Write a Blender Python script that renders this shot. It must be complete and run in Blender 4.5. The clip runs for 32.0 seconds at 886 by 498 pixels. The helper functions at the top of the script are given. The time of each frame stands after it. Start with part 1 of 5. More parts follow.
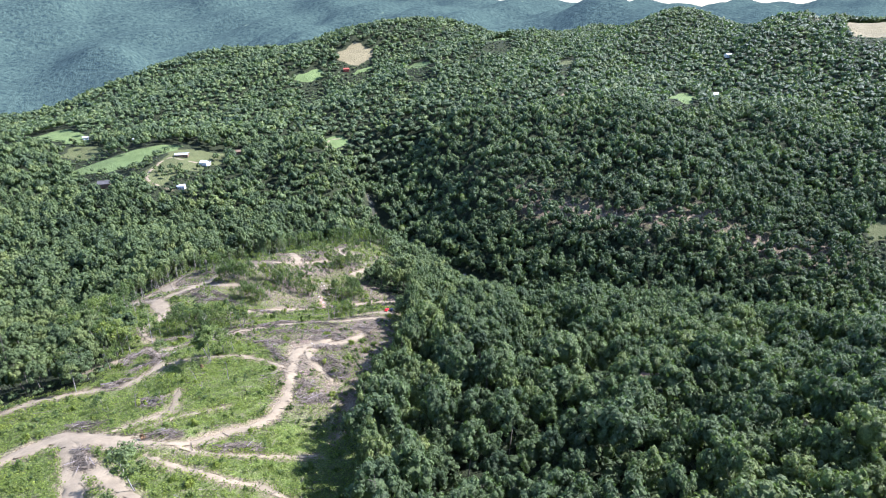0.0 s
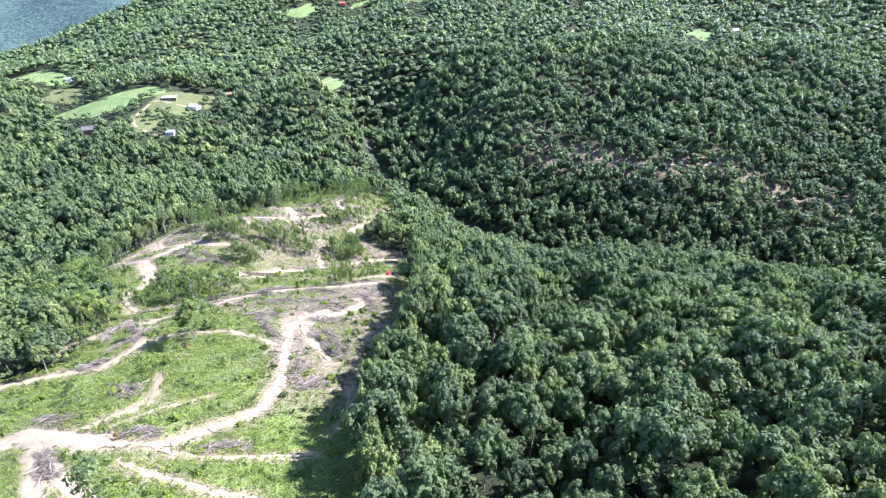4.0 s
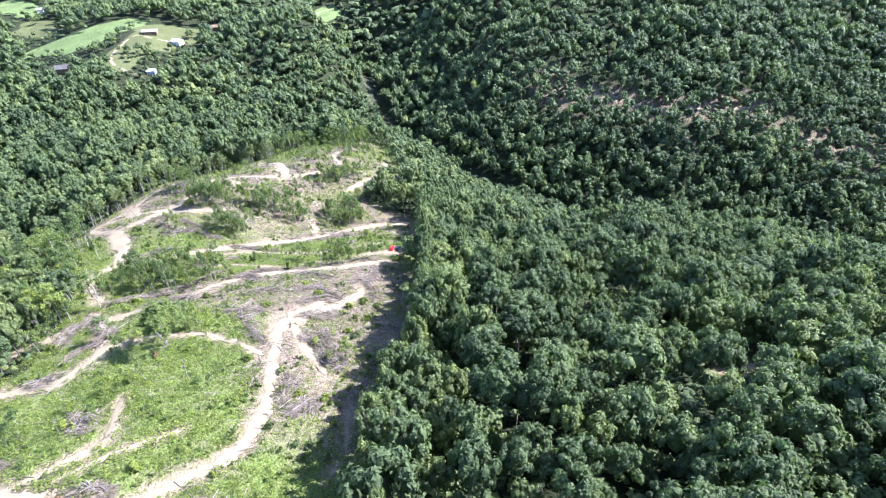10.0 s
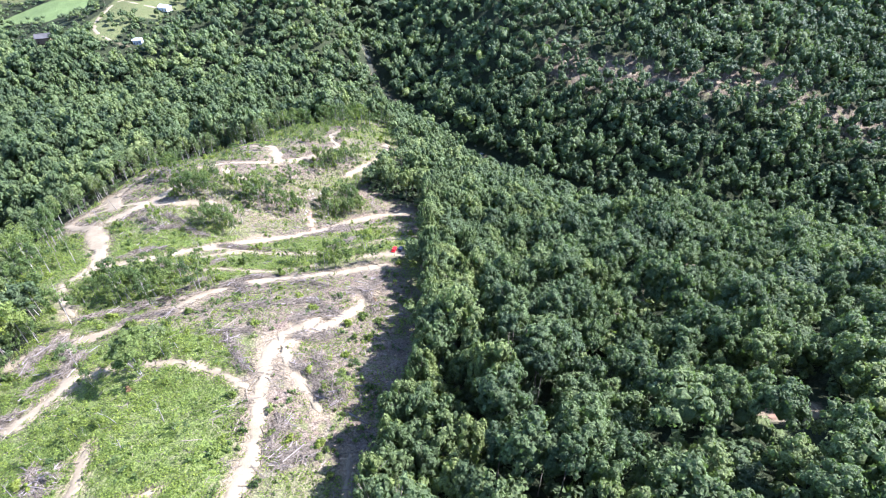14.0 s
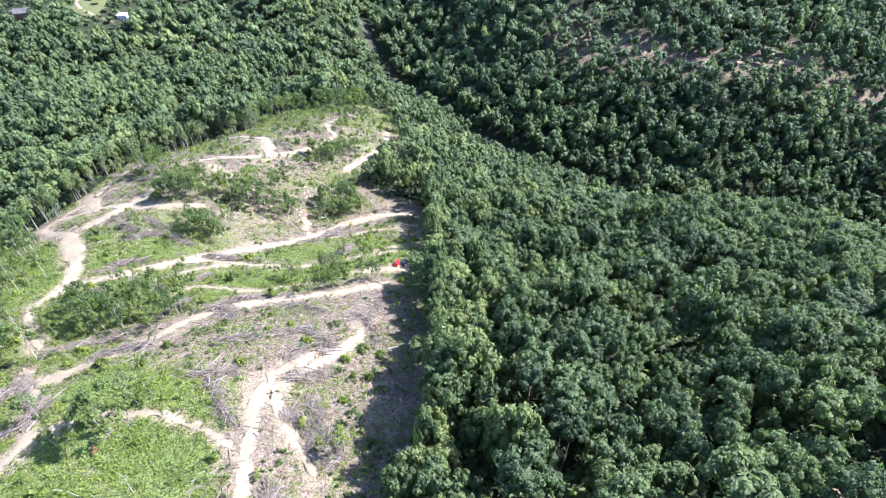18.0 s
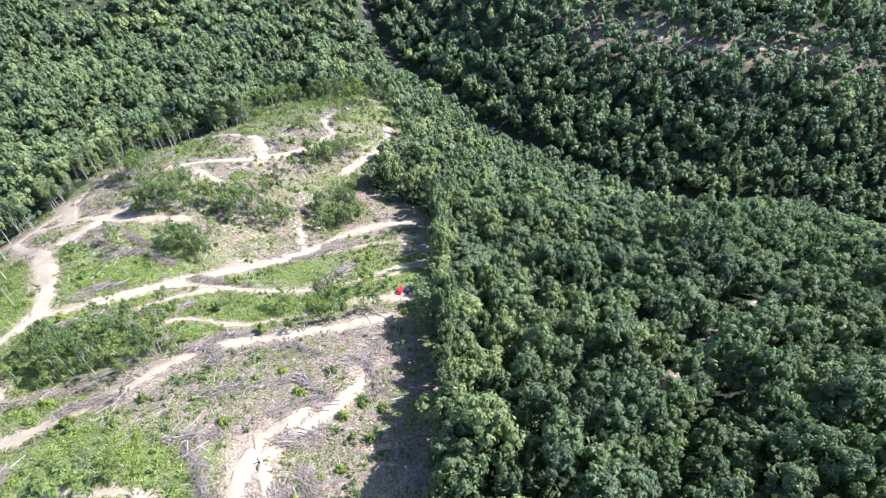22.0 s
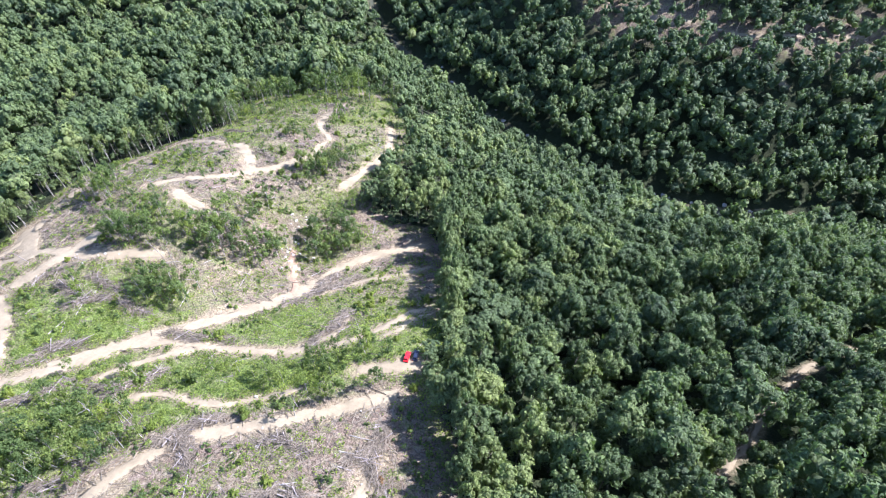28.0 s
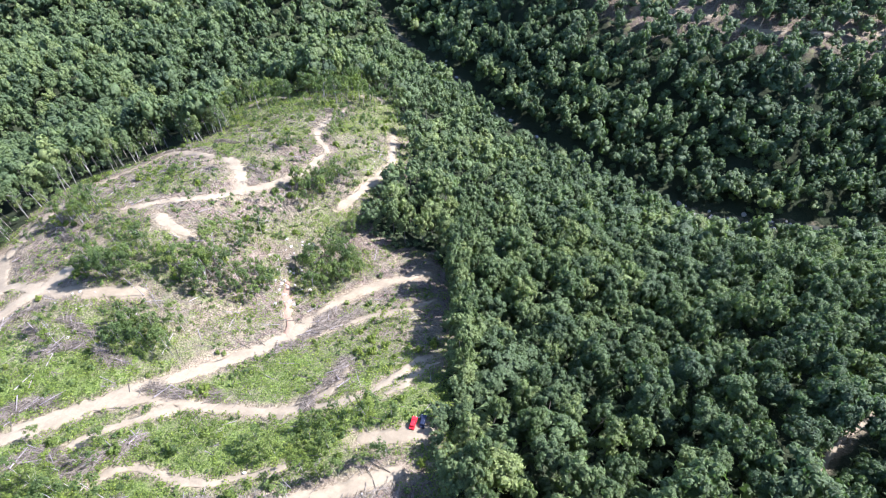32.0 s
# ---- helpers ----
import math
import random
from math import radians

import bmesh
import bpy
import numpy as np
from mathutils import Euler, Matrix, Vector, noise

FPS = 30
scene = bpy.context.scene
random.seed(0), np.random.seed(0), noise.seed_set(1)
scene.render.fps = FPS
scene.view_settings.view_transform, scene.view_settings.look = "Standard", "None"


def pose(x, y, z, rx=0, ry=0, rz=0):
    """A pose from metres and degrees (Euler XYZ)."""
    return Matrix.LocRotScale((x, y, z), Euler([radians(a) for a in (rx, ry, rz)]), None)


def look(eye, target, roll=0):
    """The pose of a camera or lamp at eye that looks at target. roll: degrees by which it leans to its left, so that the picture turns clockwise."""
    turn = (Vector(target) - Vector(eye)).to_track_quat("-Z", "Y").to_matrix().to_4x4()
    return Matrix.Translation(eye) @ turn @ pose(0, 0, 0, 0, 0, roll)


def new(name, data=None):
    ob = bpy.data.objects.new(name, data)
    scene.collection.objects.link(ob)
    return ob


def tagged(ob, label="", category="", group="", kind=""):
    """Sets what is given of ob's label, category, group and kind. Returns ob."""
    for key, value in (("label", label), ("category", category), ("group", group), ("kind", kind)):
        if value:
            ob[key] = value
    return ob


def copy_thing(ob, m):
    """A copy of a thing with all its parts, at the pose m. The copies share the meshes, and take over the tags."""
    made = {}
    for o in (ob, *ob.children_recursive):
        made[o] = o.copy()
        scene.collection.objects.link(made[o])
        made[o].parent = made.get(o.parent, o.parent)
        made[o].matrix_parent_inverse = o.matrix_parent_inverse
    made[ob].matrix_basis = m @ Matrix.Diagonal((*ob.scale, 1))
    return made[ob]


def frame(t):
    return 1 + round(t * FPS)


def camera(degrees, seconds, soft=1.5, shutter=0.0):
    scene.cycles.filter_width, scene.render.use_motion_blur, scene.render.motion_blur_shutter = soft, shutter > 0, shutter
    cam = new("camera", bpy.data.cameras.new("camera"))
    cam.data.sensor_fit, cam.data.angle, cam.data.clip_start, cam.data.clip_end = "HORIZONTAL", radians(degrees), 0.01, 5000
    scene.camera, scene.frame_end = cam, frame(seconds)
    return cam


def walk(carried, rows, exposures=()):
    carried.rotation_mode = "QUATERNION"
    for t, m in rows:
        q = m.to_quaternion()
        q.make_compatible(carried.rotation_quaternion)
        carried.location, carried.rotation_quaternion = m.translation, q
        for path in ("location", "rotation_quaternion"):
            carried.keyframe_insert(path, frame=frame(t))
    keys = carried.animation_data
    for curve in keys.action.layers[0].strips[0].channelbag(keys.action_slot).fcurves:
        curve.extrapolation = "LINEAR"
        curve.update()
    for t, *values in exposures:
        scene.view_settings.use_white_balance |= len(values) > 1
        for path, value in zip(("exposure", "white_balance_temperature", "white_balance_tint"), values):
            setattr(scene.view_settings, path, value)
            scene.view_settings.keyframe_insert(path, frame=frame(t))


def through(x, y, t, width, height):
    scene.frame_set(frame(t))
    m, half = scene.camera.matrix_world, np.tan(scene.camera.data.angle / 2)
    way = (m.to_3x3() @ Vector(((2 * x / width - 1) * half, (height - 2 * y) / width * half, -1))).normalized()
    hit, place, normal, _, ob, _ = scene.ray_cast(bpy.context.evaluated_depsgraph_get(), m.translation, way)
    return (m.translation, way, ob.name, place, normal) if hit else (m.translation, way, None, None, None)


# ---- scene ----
cam = camera(78.0, 32.0, soft=1.1)
PATH = [
    (0, (0.00, 0.00, 150.00), (0.00, 92.39, 111.74), -0.00),
    (1, (-0.75, 6.54, 149.51), (-0.78, 97.82, 108.68), 0.01),
    (2, (-1.49, 13.11, 149.05), (-1.54, 103.25, 105.76), -0.02),
    (3, (-2.22, 19.69, 148.62), (-2.30, 108.69, 103.02), -0.07),
    (4, (-2.94, 26.29, 148.21), (-3.06, 114.15, 100.46), -0.12),
    (5, (-3.67, 32.91, 147.83), (-3.83, 119.66, 98.08), -0.16),
    (6, (-4.38, 39.55, 147.48), (-4.59, 125.21, 95.88), -0.19),
    (7, (-5.10, 46.20, 147.14), (-5.36, 130.80, 93.82), -0.21),
    (8, (-5.81, 52.87, 146.83), (-6.13, 136.44, 91.91), -0.23),
    (9, (-6.52, 59.56, 146.53), (-6.89, 142.13, 90.12), -0.24),
    (10, (-7.23, 66.26, 146.26), (-7.64, 147.85, 88.44), -0.25),
    (11, (-7.94, 72.97, 146.00), (-8.39, 153.61, 86.86), -0.25),
    (12, (-8.65, 79.70, 145.76), (-9.14, 159.41, 85.37), -0.26),
    (13, (-9.36, 86.45, 145.53), (-9.88, 165.24, 83.95), -0.26),
    (14, (-10.08, 93.20, 145.32), (-10.61, 171.10, 82.61), -0.27),
    (15, (-10.80, 99.97, 145.11), (-11.34, 176.99, 81.34), -0.28),
    (16, (-11.52, 106.74, 144.92), (-12.08, 182.91, 80.13), -0.29),
    (17, (-12.25, 113.53, 144.74), (-12.81, 188.87, 78.98), -0.28),
    (18, (-12.98, 120.33, 144.56), (-13.56, 194.86, 77.89), -0.28),
    (19, (-13.72, 127.13, 144.39), (-14.30, 200.88, 76.86), -0.26),
    (20, (-14.47, 133.94, 144.22), (-15.06, 206.94, 75.87), -0.23),
    (21, (-15.23, 140.77, 144.06), (-15.82, 213.02, 74.93), -0.19),
    (22, (-15.99, 147.59, 143.90), (-16.59, 219.12, 74.02), -0.14),
    (23, (-16.77, 154.43, 143.74), (-17.37, 225.24, 73.14), -0.07),
    (24, (-17.56, 161.27, 143.59), (-18.16, 231.37, 72.27), 0.01),
    (25, (-18.36, 168.11, 143.43), (-18.95, 237.50, 71.42), 0.09),
    (26, (-19.17, 174.96, 143.26), (-19.74, 243.62, 70.56), 0.18),
    (27, (-19.99, 181.81, 143.09), (-20.54, 249.73, 69.70), 0.27),
    (28, (-20.83, 188.67, 142.92), (-21.35, 255.84, 68.84), 0.36),
    (29, (-21.69, 195.52, 142.74), (-22.16, 261.94, 67.98), 0.45),
    (30, (-22.56, 202.38, 142.55), (-22.99, 268.07, 67.15), 0.54),
    (31, (-23.44, 209.24, 142.35), (-23.85, 274.26, 66.38), 0.63),
    (32, (-24.35, 216.10, 142.14), (-24.75, 280.58, 65.70), 0.74),
]
walk(cam, [(t, look(eye, target, roll)) for t, eye, target, roll in PATH], [(0, 1.42, 5430, 23), (1, 1.73, 5430, 23), (2, 1.87, 5430, 23), (4, 1.99, 5430, 23), (12, 1.95, 5430, 23), (20, 1.87, 5430, 23), (32, 1.68, 5430, 23)])

# ---- sky and sun: a clear morning, the sun over the eastern woods ----
SUN_HIGH, SUN_AZIMUTH = 44.0, 75.0  # degrees above the horizon; degrees from +y towards +x
sky = bpy.data.worlds.new("sky")
scene.world = sky
sky.use_nodes = True
tex = sky.node_tree.nodes.new("ShaderNodeTexSky")
tex.sky_type, tex.sun_disc = "NISHITA", False
tex.sun_elevation, tex.sun_rotation = radians(SUN_HIGH), radians(SUN_AZIMUTH)
tex.air_density, tex.dust_density, tex.ozone_density = 1.2, 1.0, 3.0
back = sky.node_tree.nodes["Background"]
back.inputs["Strength"].default_value = 0.10
sky.node_tree.links.new(tex.outputs["Color"], back.inputs["Color"])
lamp = bpy.data.lights.new("sun", "SUN")
lamp.energy, lamp.angle, lamp.color = 5.0, radians(0.55), (1.0, 0.95, 0.86)
sun_way = Vector((math.sin(radians(SUN_AZIMUTH)) * math.cos(radians(SUN_HIGH)), math.cos(radians(SUN_AZIMUTH)) * math.cos(radians(SUN_HIGH)), math.sin(radians(SUN_HIGH))))
sun_ob = new("sun", lamp)
sun_ob.matrix_world = look(sun_way * 800, (0, 0, 0))

# ---- materials ----
def shader(name, rough=0.9):
    m = bpy.data.materials.new(name)
    m.use_nodes = True
    return m, m.node_tree.nodes, m.node_tree.links, m.node_tree.nodes["Principled BSDF"]


def add(nodes, kind, **values):
    n = nodes.new("ShaderNode" + kind)
    for key, value in values.items():
        n.inputs[key].default_value = value
    return n


def ramp(nodes, links, fac, stops):
    r = nodes.new("ShaderNodeValToRGB")
    while len(r.color_ramp.elements) < len(stops):
        r.color_ramp.elements.new(0.5)
    for el, (at, col) in zip(r.color_ramp.elements, stops):
        el.position, el.color = at, (*col, 1)
    links.new(fac, r.inputs[0])
    return r.outputs[0]


def noise_tex(nodes, links, scale, detail=5.0, rough=0.6, vector=None):
    n = add(nodes, "TexNoise", Scale=scale, Detail=detail, Roughness=rough)
    if vector is None:
        vector = nodes.new("ShaderNodeTexCoord").outputs["Object"]
    links.new(vector, n.inputs["Vector"])
    return n.outputs["Fac"]


def mixed(nodes, links, fac, a, b, how="MIX"):
    m = nodes.new("ShaderNodeMix")
    m.data_type, m.blend_type = "RGBA", how
    for at, value in ((0, fac), (6, a), (7, b)):
        if isinstance(value, (int, float)):
            m.inputs[at].default_value = value
        elif isinstance(value, tuple):
            m.inputs[at].default_value = (*value, 1)
        else:
            links.new(value, m.inputs[at])
    return m.outputs[2]


def bumped(nodes, links, height, bsdf, strength=0.5, distance=0.3):
    b = add(nodes, "Bump", Strength=strength, Distance=distance)
    links.new(height, b.inputs["Height"])
    links.new(b.outputs["Normal"], bsdf.inputs["Normal"])


def attribute(nodes, name):
    a = nodes.new("ShaderNodeAttribute")
    a.attribute_name = name
    return a.outputs["Fac"]


def world_place(nodes):
    return nodes.new("ShaderNodeNewGeometry").outputs["Position"]


def leaf_material(name, dark, mid, light, through=0.25, low=0.62, high=1.3):
    """Foliage: tone differs from tree to tree (attribute), from clump to clump (island) and in fine grain."""
    m, nodes, links, bsdf = shader(name)
    place = world_place(nodes)
    isl = nodes.new("ShaderNodeNewGeometry").outputs["Random Per Island"]
    grain = noise_tex(nodes, links, 1.7, 3.0, 0.75, place)
    col = ramp(nodes, links, attribute(nodes, "tone"), [(0.0, dark), (0.5, mid), (1.0, light)])
    col = mixed(nodes, links, 1.0, col, ramp(nodes, links, isl, [(0.0, (low, low, low)), (1.0, (high, high, high * 0.93))]), "MULTIPLY")
    col = mixed(nodes, links, 1.0, col, ramp(nodes, links, grain, [(0.32, (0.55, 0.58, 0.58)), (0.68, (1.4, 1.36, 1.28))]), "MULTIPLY")
    links.new(col, bsdf.inputs["Base Color"])
    bsdf.inputs["Roughness"].default_value = 0.55
    bsdf.inputs["Specular IOR Level"].default_value = 0.34
    bumped(nodes, links, noise_tex(nodes, links, 2.2, 3.0, 0.7, place), bsdf, 0.8, 0.8)
    tr = nodes.new("ShaderNodeBsdfTranslucent")
    links.new(mixed(nodes, links, 1.0, col, (1.1, 1.35, 0.65), "MULTIPLY"), tr.inputs["Color"])
    mix = nodes.new("ShaderNodeMixShader")
    mix.inputs[0].default_value = through
    links.new(bsdf.outputs[0], mix.inputs[1])
    links.new(tr.outputs[0], mix.inputs[2])
    links.new(mix.outputs[0], nodes["Material Output"].inputs["Surface"])
    return m


LEAF = leaf_material("hardwood_foliage", (0.071, 0.108, 0.053), (0.130, 0.180, 0.074), (0.225, 0.268, 0.094), 0.3, 0.75, 1.2)
THICKET_LEAF = leaf_material("thicket_foliage", (0.075, 0.118, 0.040), (0.128, 0.182, 0.054), (0.215, 0.268, 0.070), 0.4, 0.75, 1.2)
YOUNG_LEAF = leaf_material("sapling_foliage", (0.115, 0.160, 0.036), (0.185, 0.240, 0.046), (0.265, 0.308, 0.056), 0.45, 0.8, 1.2)
DRY_LEAF = leaf_material("withered_foliage", (0.16, 0.10, 0.05), (0.2, 0.12, 0.06), (0.24, 0.15, 0.07), 0.2)


def plain(name, low, high, scale=3.0, rough=0.85, bump=0.4, depth=0.05, metal=0.0, spread=True):
    """A surface between two colours, with a coarse stain over a fine grain, and its own tone for each piece."""
    m, nodes, links, bsdf = shader(name)
    place = world_place(nodes)
    fine, coarse = noise_tex(nodes, links, scale, 6.0, 0.65, place), noise_tex(nodes, links, scale / 7, 3.0, 0.5, place)
    col = mixed(nodes, links, fine, low, high)
    col = mixed(nodes, links, 1.0, col, ramp(nodes, links, coarse, [(0.3, (0.75, 0.75, 0.75)), (0.7, (1.15, 1.15, 1.15))]), "MULTIPLY")
    if spread:
        isl = nodes.new("ShaderNodeNewGeometry").outputs["Random Per Island"]
        col = mixed(nodes, links, 1.0, col, ramp(nodes, links, isl, [(0.0, (0.7, 0.7, 0.7)), (1.0, (1.2, 1.2, 1.2))]), "MULTIPLY")
    links.new(col, bsdf.inputs["Base Color"])
    bsdf.inputs["Roughness"].default_value, bsdf.inputs["Metallic"].default_value = rough, metal
    bumped(nodes, links, fine, bsdf, bump, depth)
    return m


BARK = plain("grey_bark", (0.134, 0.109, 0.084), (0.286, 0.252, 0.210), 2.5)
BRUSH = plain("brown_brushwood", (0.101, 0.079, 0.056), (0.286, 0.240, 0.177), 2.0)
RED_SOIL = plain("reddish_soil", (0.218, 0.126, 0.076), (0.353, 0.235, 0.151), 0.9, 0.95, 0.6, 0.2, spread=False)
DEAD_WOOD = plain("weathered_wood", (0.160, 0.134, 0.122), (0.353, 0.311, 0.281), 2.0)
SAND = plain("sandy_earth", (0.190, 0.149, 0.090), (0.330, 0.270, 0.172), 0.9, 0.95, 0.6, 0.2, spread=False)
STONE = plain("pale_sandstone", (0.286, 0.252, 0.210), (0.487, 0.454, 0.395), 1.2, 0.9, 0.7, 0.3)


def ground_material():
    """Ground: litter under trees, weeds, slash-strewn bare soil, sand and pasture by the named attributes, with ragged borders."""
    m, nodes, links, bsdf = shader("ground_cover")
    place = world_place(nodes)
    big, mid, fine = (noise_tex(nodes, links, s, 6.0, 0.62, place) for s in (0.035, 0.22, 1.6))
    fine = ramp(nodes, links, fine, [(0.34, (0, 0, 0)), (0.66, (1, 1, 1))])

    def ragged(name, edge=0.5, sharp=0.12, wander=0.5):
        s = add(nodes, "Math")
        s.operation = "MULTIPLY_ADD"
        links.new(mid, s.inputs[0])
        s.inputs[1].default_value = wander
        links.new(attribute(nodes, name), s.inputs[2])
        r = nodes.new("ShaderNodeMapRange")
        r.inputs["From Min"].default_value, r.inputs["From Max"].default_value = edge + wander / 2 - sharp, edge + wander / 2 + sharp
        links.new(s.outputs[0], r.inputs["Value"])
        return r.outputs[0]

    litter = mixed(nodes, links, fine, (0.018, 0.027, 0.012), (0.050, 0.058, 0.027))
    weeds = mixed(nodes, links, fine, (0.075, 0.112, 0.026), (0.195, 0.245, 0.058))
    weeds = mixed(nodes, links, ramp(nodes, links, mid, [(0.42, (0, 0, 0)), (0.6, (1, 1, 1))]), weeds, mixed(nodes, links, fine, (0.09, 0.112, 0.036), (0.2, 0.215, 0.08)))
    slash = mixed(nodes, links, fine, (0.066, 0.047, 0.035), (0.255, 0.190, 0.138))
    slash = mixed(nodes, links, ramp(nodes, links, noise_tex(nodes, links, 0.5, 5.0, 0.65, place), [(0.5, (0, 0, 0)), (0.62, (0.85, 0.85, 0.85))]), slash, mixed(nodes, links, fine, (0.20, 0.155, 0.115), (0.33, 0.268, 0.205)))
    slash = mixed(nodes, links, ramp(nodes, links, mid, [(0.5, (0, 0, 0)), (0.62, (0.75, 0.75, 0.75))]), slash, mixed(nodes, links, fine, (0.075, 0.1, 0.03), (0.185, 0.205, 0.07)))
    sand = mixed(nodes, links, fine, (0.195, 0.151, 0.092), (0.338, 0.276, 0.176))
    grass = mixed(nodes, links, mid, (0.115, 0.165, 0.056), (0.170, 0.222, 0.080))
    stubble = mixed(nodes, links, mid, (0.183, 0.162, 0.083), (0.274, 0.232, 0.129))
    hay = mixed(nodes, links, mid, (0.071, 0.100, 0.033), (0.149, 0.145, 0.065))
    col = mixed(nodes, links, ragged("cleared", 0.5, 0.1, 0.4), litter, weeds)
    col = mixed(nodes, links, ragged("slash", 0.5, 0.2, 0.9), col, slash)
    col = mixed(nodes, links, ragged("sand", 0.5, 0.16, 0.8), col, sand)
    col = mixed(nodes, links, ragged("pasture", 0.5, 0.06, 0.2), col, grass)
    col = mixed(nodes, links, ragged("hay", 0.5, 0.1, 0.3), col, hay)
    col = mixed(nodes, links, ragged("stubble", 0.5, 0.1, 0.3), col, stubble)
    col = mixed(nodes, links, 1.0, col, ramp(nodes, links, big, [(0.3, (0.8, 0.8, 0.8)), (0.7, (1.15, 1.15, 1.15))]), "MULTIPLY")
    links.new(col, bsdf.inputs["Base Color"])
    bsdf.inputs["Roughness"].default_value = 0.95
    bsdf.inputs["Specular IOR Level"].default_value = 0.15
    bumped(nodes, links, fine, bsdf, 0.7, 0.5)
    return m


GROUND = ground_material()


def distance_material():
    """Wooded mountains kilometres away; blue haze is painted into base colour and emission."""
    m, nodes, links, bsdf = shader("haze_tinted_woods")
    place = world_place(nodes)
    fine, big = noise_tex(nodes, links, 0.06, 6.0, 0.7, place), noise_tex(nodes, links, 0.004, 4.0, 0.6, place)
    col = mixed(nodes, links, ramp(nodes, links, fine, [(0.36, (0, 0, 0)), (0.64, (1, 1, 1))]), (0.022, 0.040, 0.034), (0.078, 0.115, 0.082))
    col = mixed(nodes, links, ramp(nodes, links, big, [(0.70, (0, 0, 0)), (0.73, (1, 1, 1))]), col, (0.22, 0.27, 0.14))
    links.new(col, bsdf.inputs["Base Color"])
    bsdf.inputs["Roughness"].default_value = 1.0
    bsdf.inputs["Specular IOR Level"].default_value = 0.0
    # faint blue glow stands in for haze over the woods
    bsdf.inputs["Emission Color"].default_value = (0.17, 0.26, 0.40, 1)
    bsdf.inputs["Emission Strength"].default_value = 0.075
    bumped(nodes, links, fine, bsdf, 0.7, 14.0)
    return m


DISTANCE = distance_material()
WHITE_PAINT = plain("white_siding", (0.70, 0.70, 0.68), (0.82, 0.82, 0.80), 0.8, 0.6, 0.1, 0.02)
ROOF_METAL = plain("grey_metal_roofing", (0.52, 0.54, 0.56), (0.68, 0.70, 0.72), 0.6, 0.6, 0.1, 0.02, 0.1)
ROOF_DARK = plain("dark_shingles", (0.06, 0.056, 0.053), (0.12, 0.115, 0.11), 1.5, 0.9)
BARN_RED = plain("red_barn_boards", (0.30, 0.06, 0.04), (0.42, 0.10, 0.06), 1.0)
BROWN_BOARDS = plain("brown_boards", (0.12, 0.08, 0.05), (0.24, 0.16, 0.10), 1.2)
CAR_RED = plain("red_car_paint", (0.55, 0.015, 0.02), (0.62, 0.02, 0.025), 0.5, 0.28, 0.02, 0.01)
CAR_DARK = plain("dark_blue_car_paint", (0.012, 0.015, 0.03), (0.02, 0.025, 0.045), 0.5, 0.28, 0.02, 0.01)
RUBBER = plain("tyre_rubber", (0.015, 0.015, 0.015), (0.03, 0.03, 0.03), 4.0, 0.9)
RIM_METAL = plain("alloy_rim", (0.45, 0.45, 0.46), (0.6, 0.6, 0.61), 4.0, 0.35, 0.05, 0.01, 0.8)
DARK_GLASS = plain("tinted_glass", (0.01, 0.012, 0.015), (0.015, 0.018, 0.02), 1.0, 0.08, 0.0, 0.01)
LAMP_GLASS = plain("lamp_lens", (0.6, 0.6, 0.58), (0.7, 0.7, 0.68), 2.0, 0.2, 0.0, 0.01)
TAIL_RED = plain("tail_lamp_lens", (0.35, 0.01, 0.01), (0.45, 0.02, 0.02), 2.0, 0.25, 0.0, 0.01)
WATER = plain("brown_creek_water", (0.05, 0.055, 0.04), (0.09, 0.09, 0.065), 0.4, 0.12, 0.3, 0.08, spread=False)

# ---- landforms: crest, creek and slope lines in metres (x to the east, y along the flight, z up) ----
SPUR_CREST = [(-40, -250, 95), (-70, -60, 72), (-90, 60, 50), (-85, 120, 36), (-72, 160, 27), (-70, 205, 18), (-95, 238, 8), (-138, 282, -9),
              (-130, 345, -7), (-120, 400, -21), (-90, 443, -34), (-84, 475, -44), (-68, 499, -50), (-113, 487, -48), (-135, 507, -58), (-150, 490, -56), (-62, 540, -70), (-62, 585, -101), (-60, 620, -112)]
EAST_SHOULDER = [(-20, 60, 40), (-37, 148, 19), (-33, 190, 14), (-34, 262, 0), (-32, 276, -1), (-56, 295, -13), (-76, 313, -22), (-85, 350, -32),
                 (-66, 345, -33), (-59, 392, -33), (-51, 441, -45)]
WEST_SHOULDER = [(-170, 90, 34), (-141, 162, 21), (-150, 205, 12), (-148, 244, 5), (-160, 251, 2), (-183, 302, -10), (-190, 350, -22), (-188, 395, -30), (-172, 425, -39), (-199, 372, -26), (-198, 397, -33)]
WEST_VALLEY = [(-330, 150, 5), (-230, 210, -6), (-270, 290, -40), (-300, 380, -68), (-350, 500, -66), (-265, 500, -70), (-190, 520, -84), (-120, 580, -102), (-600, 400, -70),
               (-189, 560, -82), (-265, 600, -78), (-266, 677, -62), (-230, 727, -66), (-141, 742, -78)]
TERRACE = [(-300, 770, -44), (-378, 783, -31), (-450, 860, -30), (-600, 900, -32), (-675, 960, -30), (-171, 821, -34), (-430, 1044, -26), (-800, 1150, -40), (-1300, 1100, -78)]
RIVER = [(-135, 860, -108), (-95, 745, -114), (-52, 671, -119), (2, 587, -120), (47, 535, -121), (90, 500, -121), (142, 474, -122), (181, 466, -122), (211, 464, -123),
         (300, 440, -125), (420, 390, -127), (600, 320, -128), (900, 250, -130)]
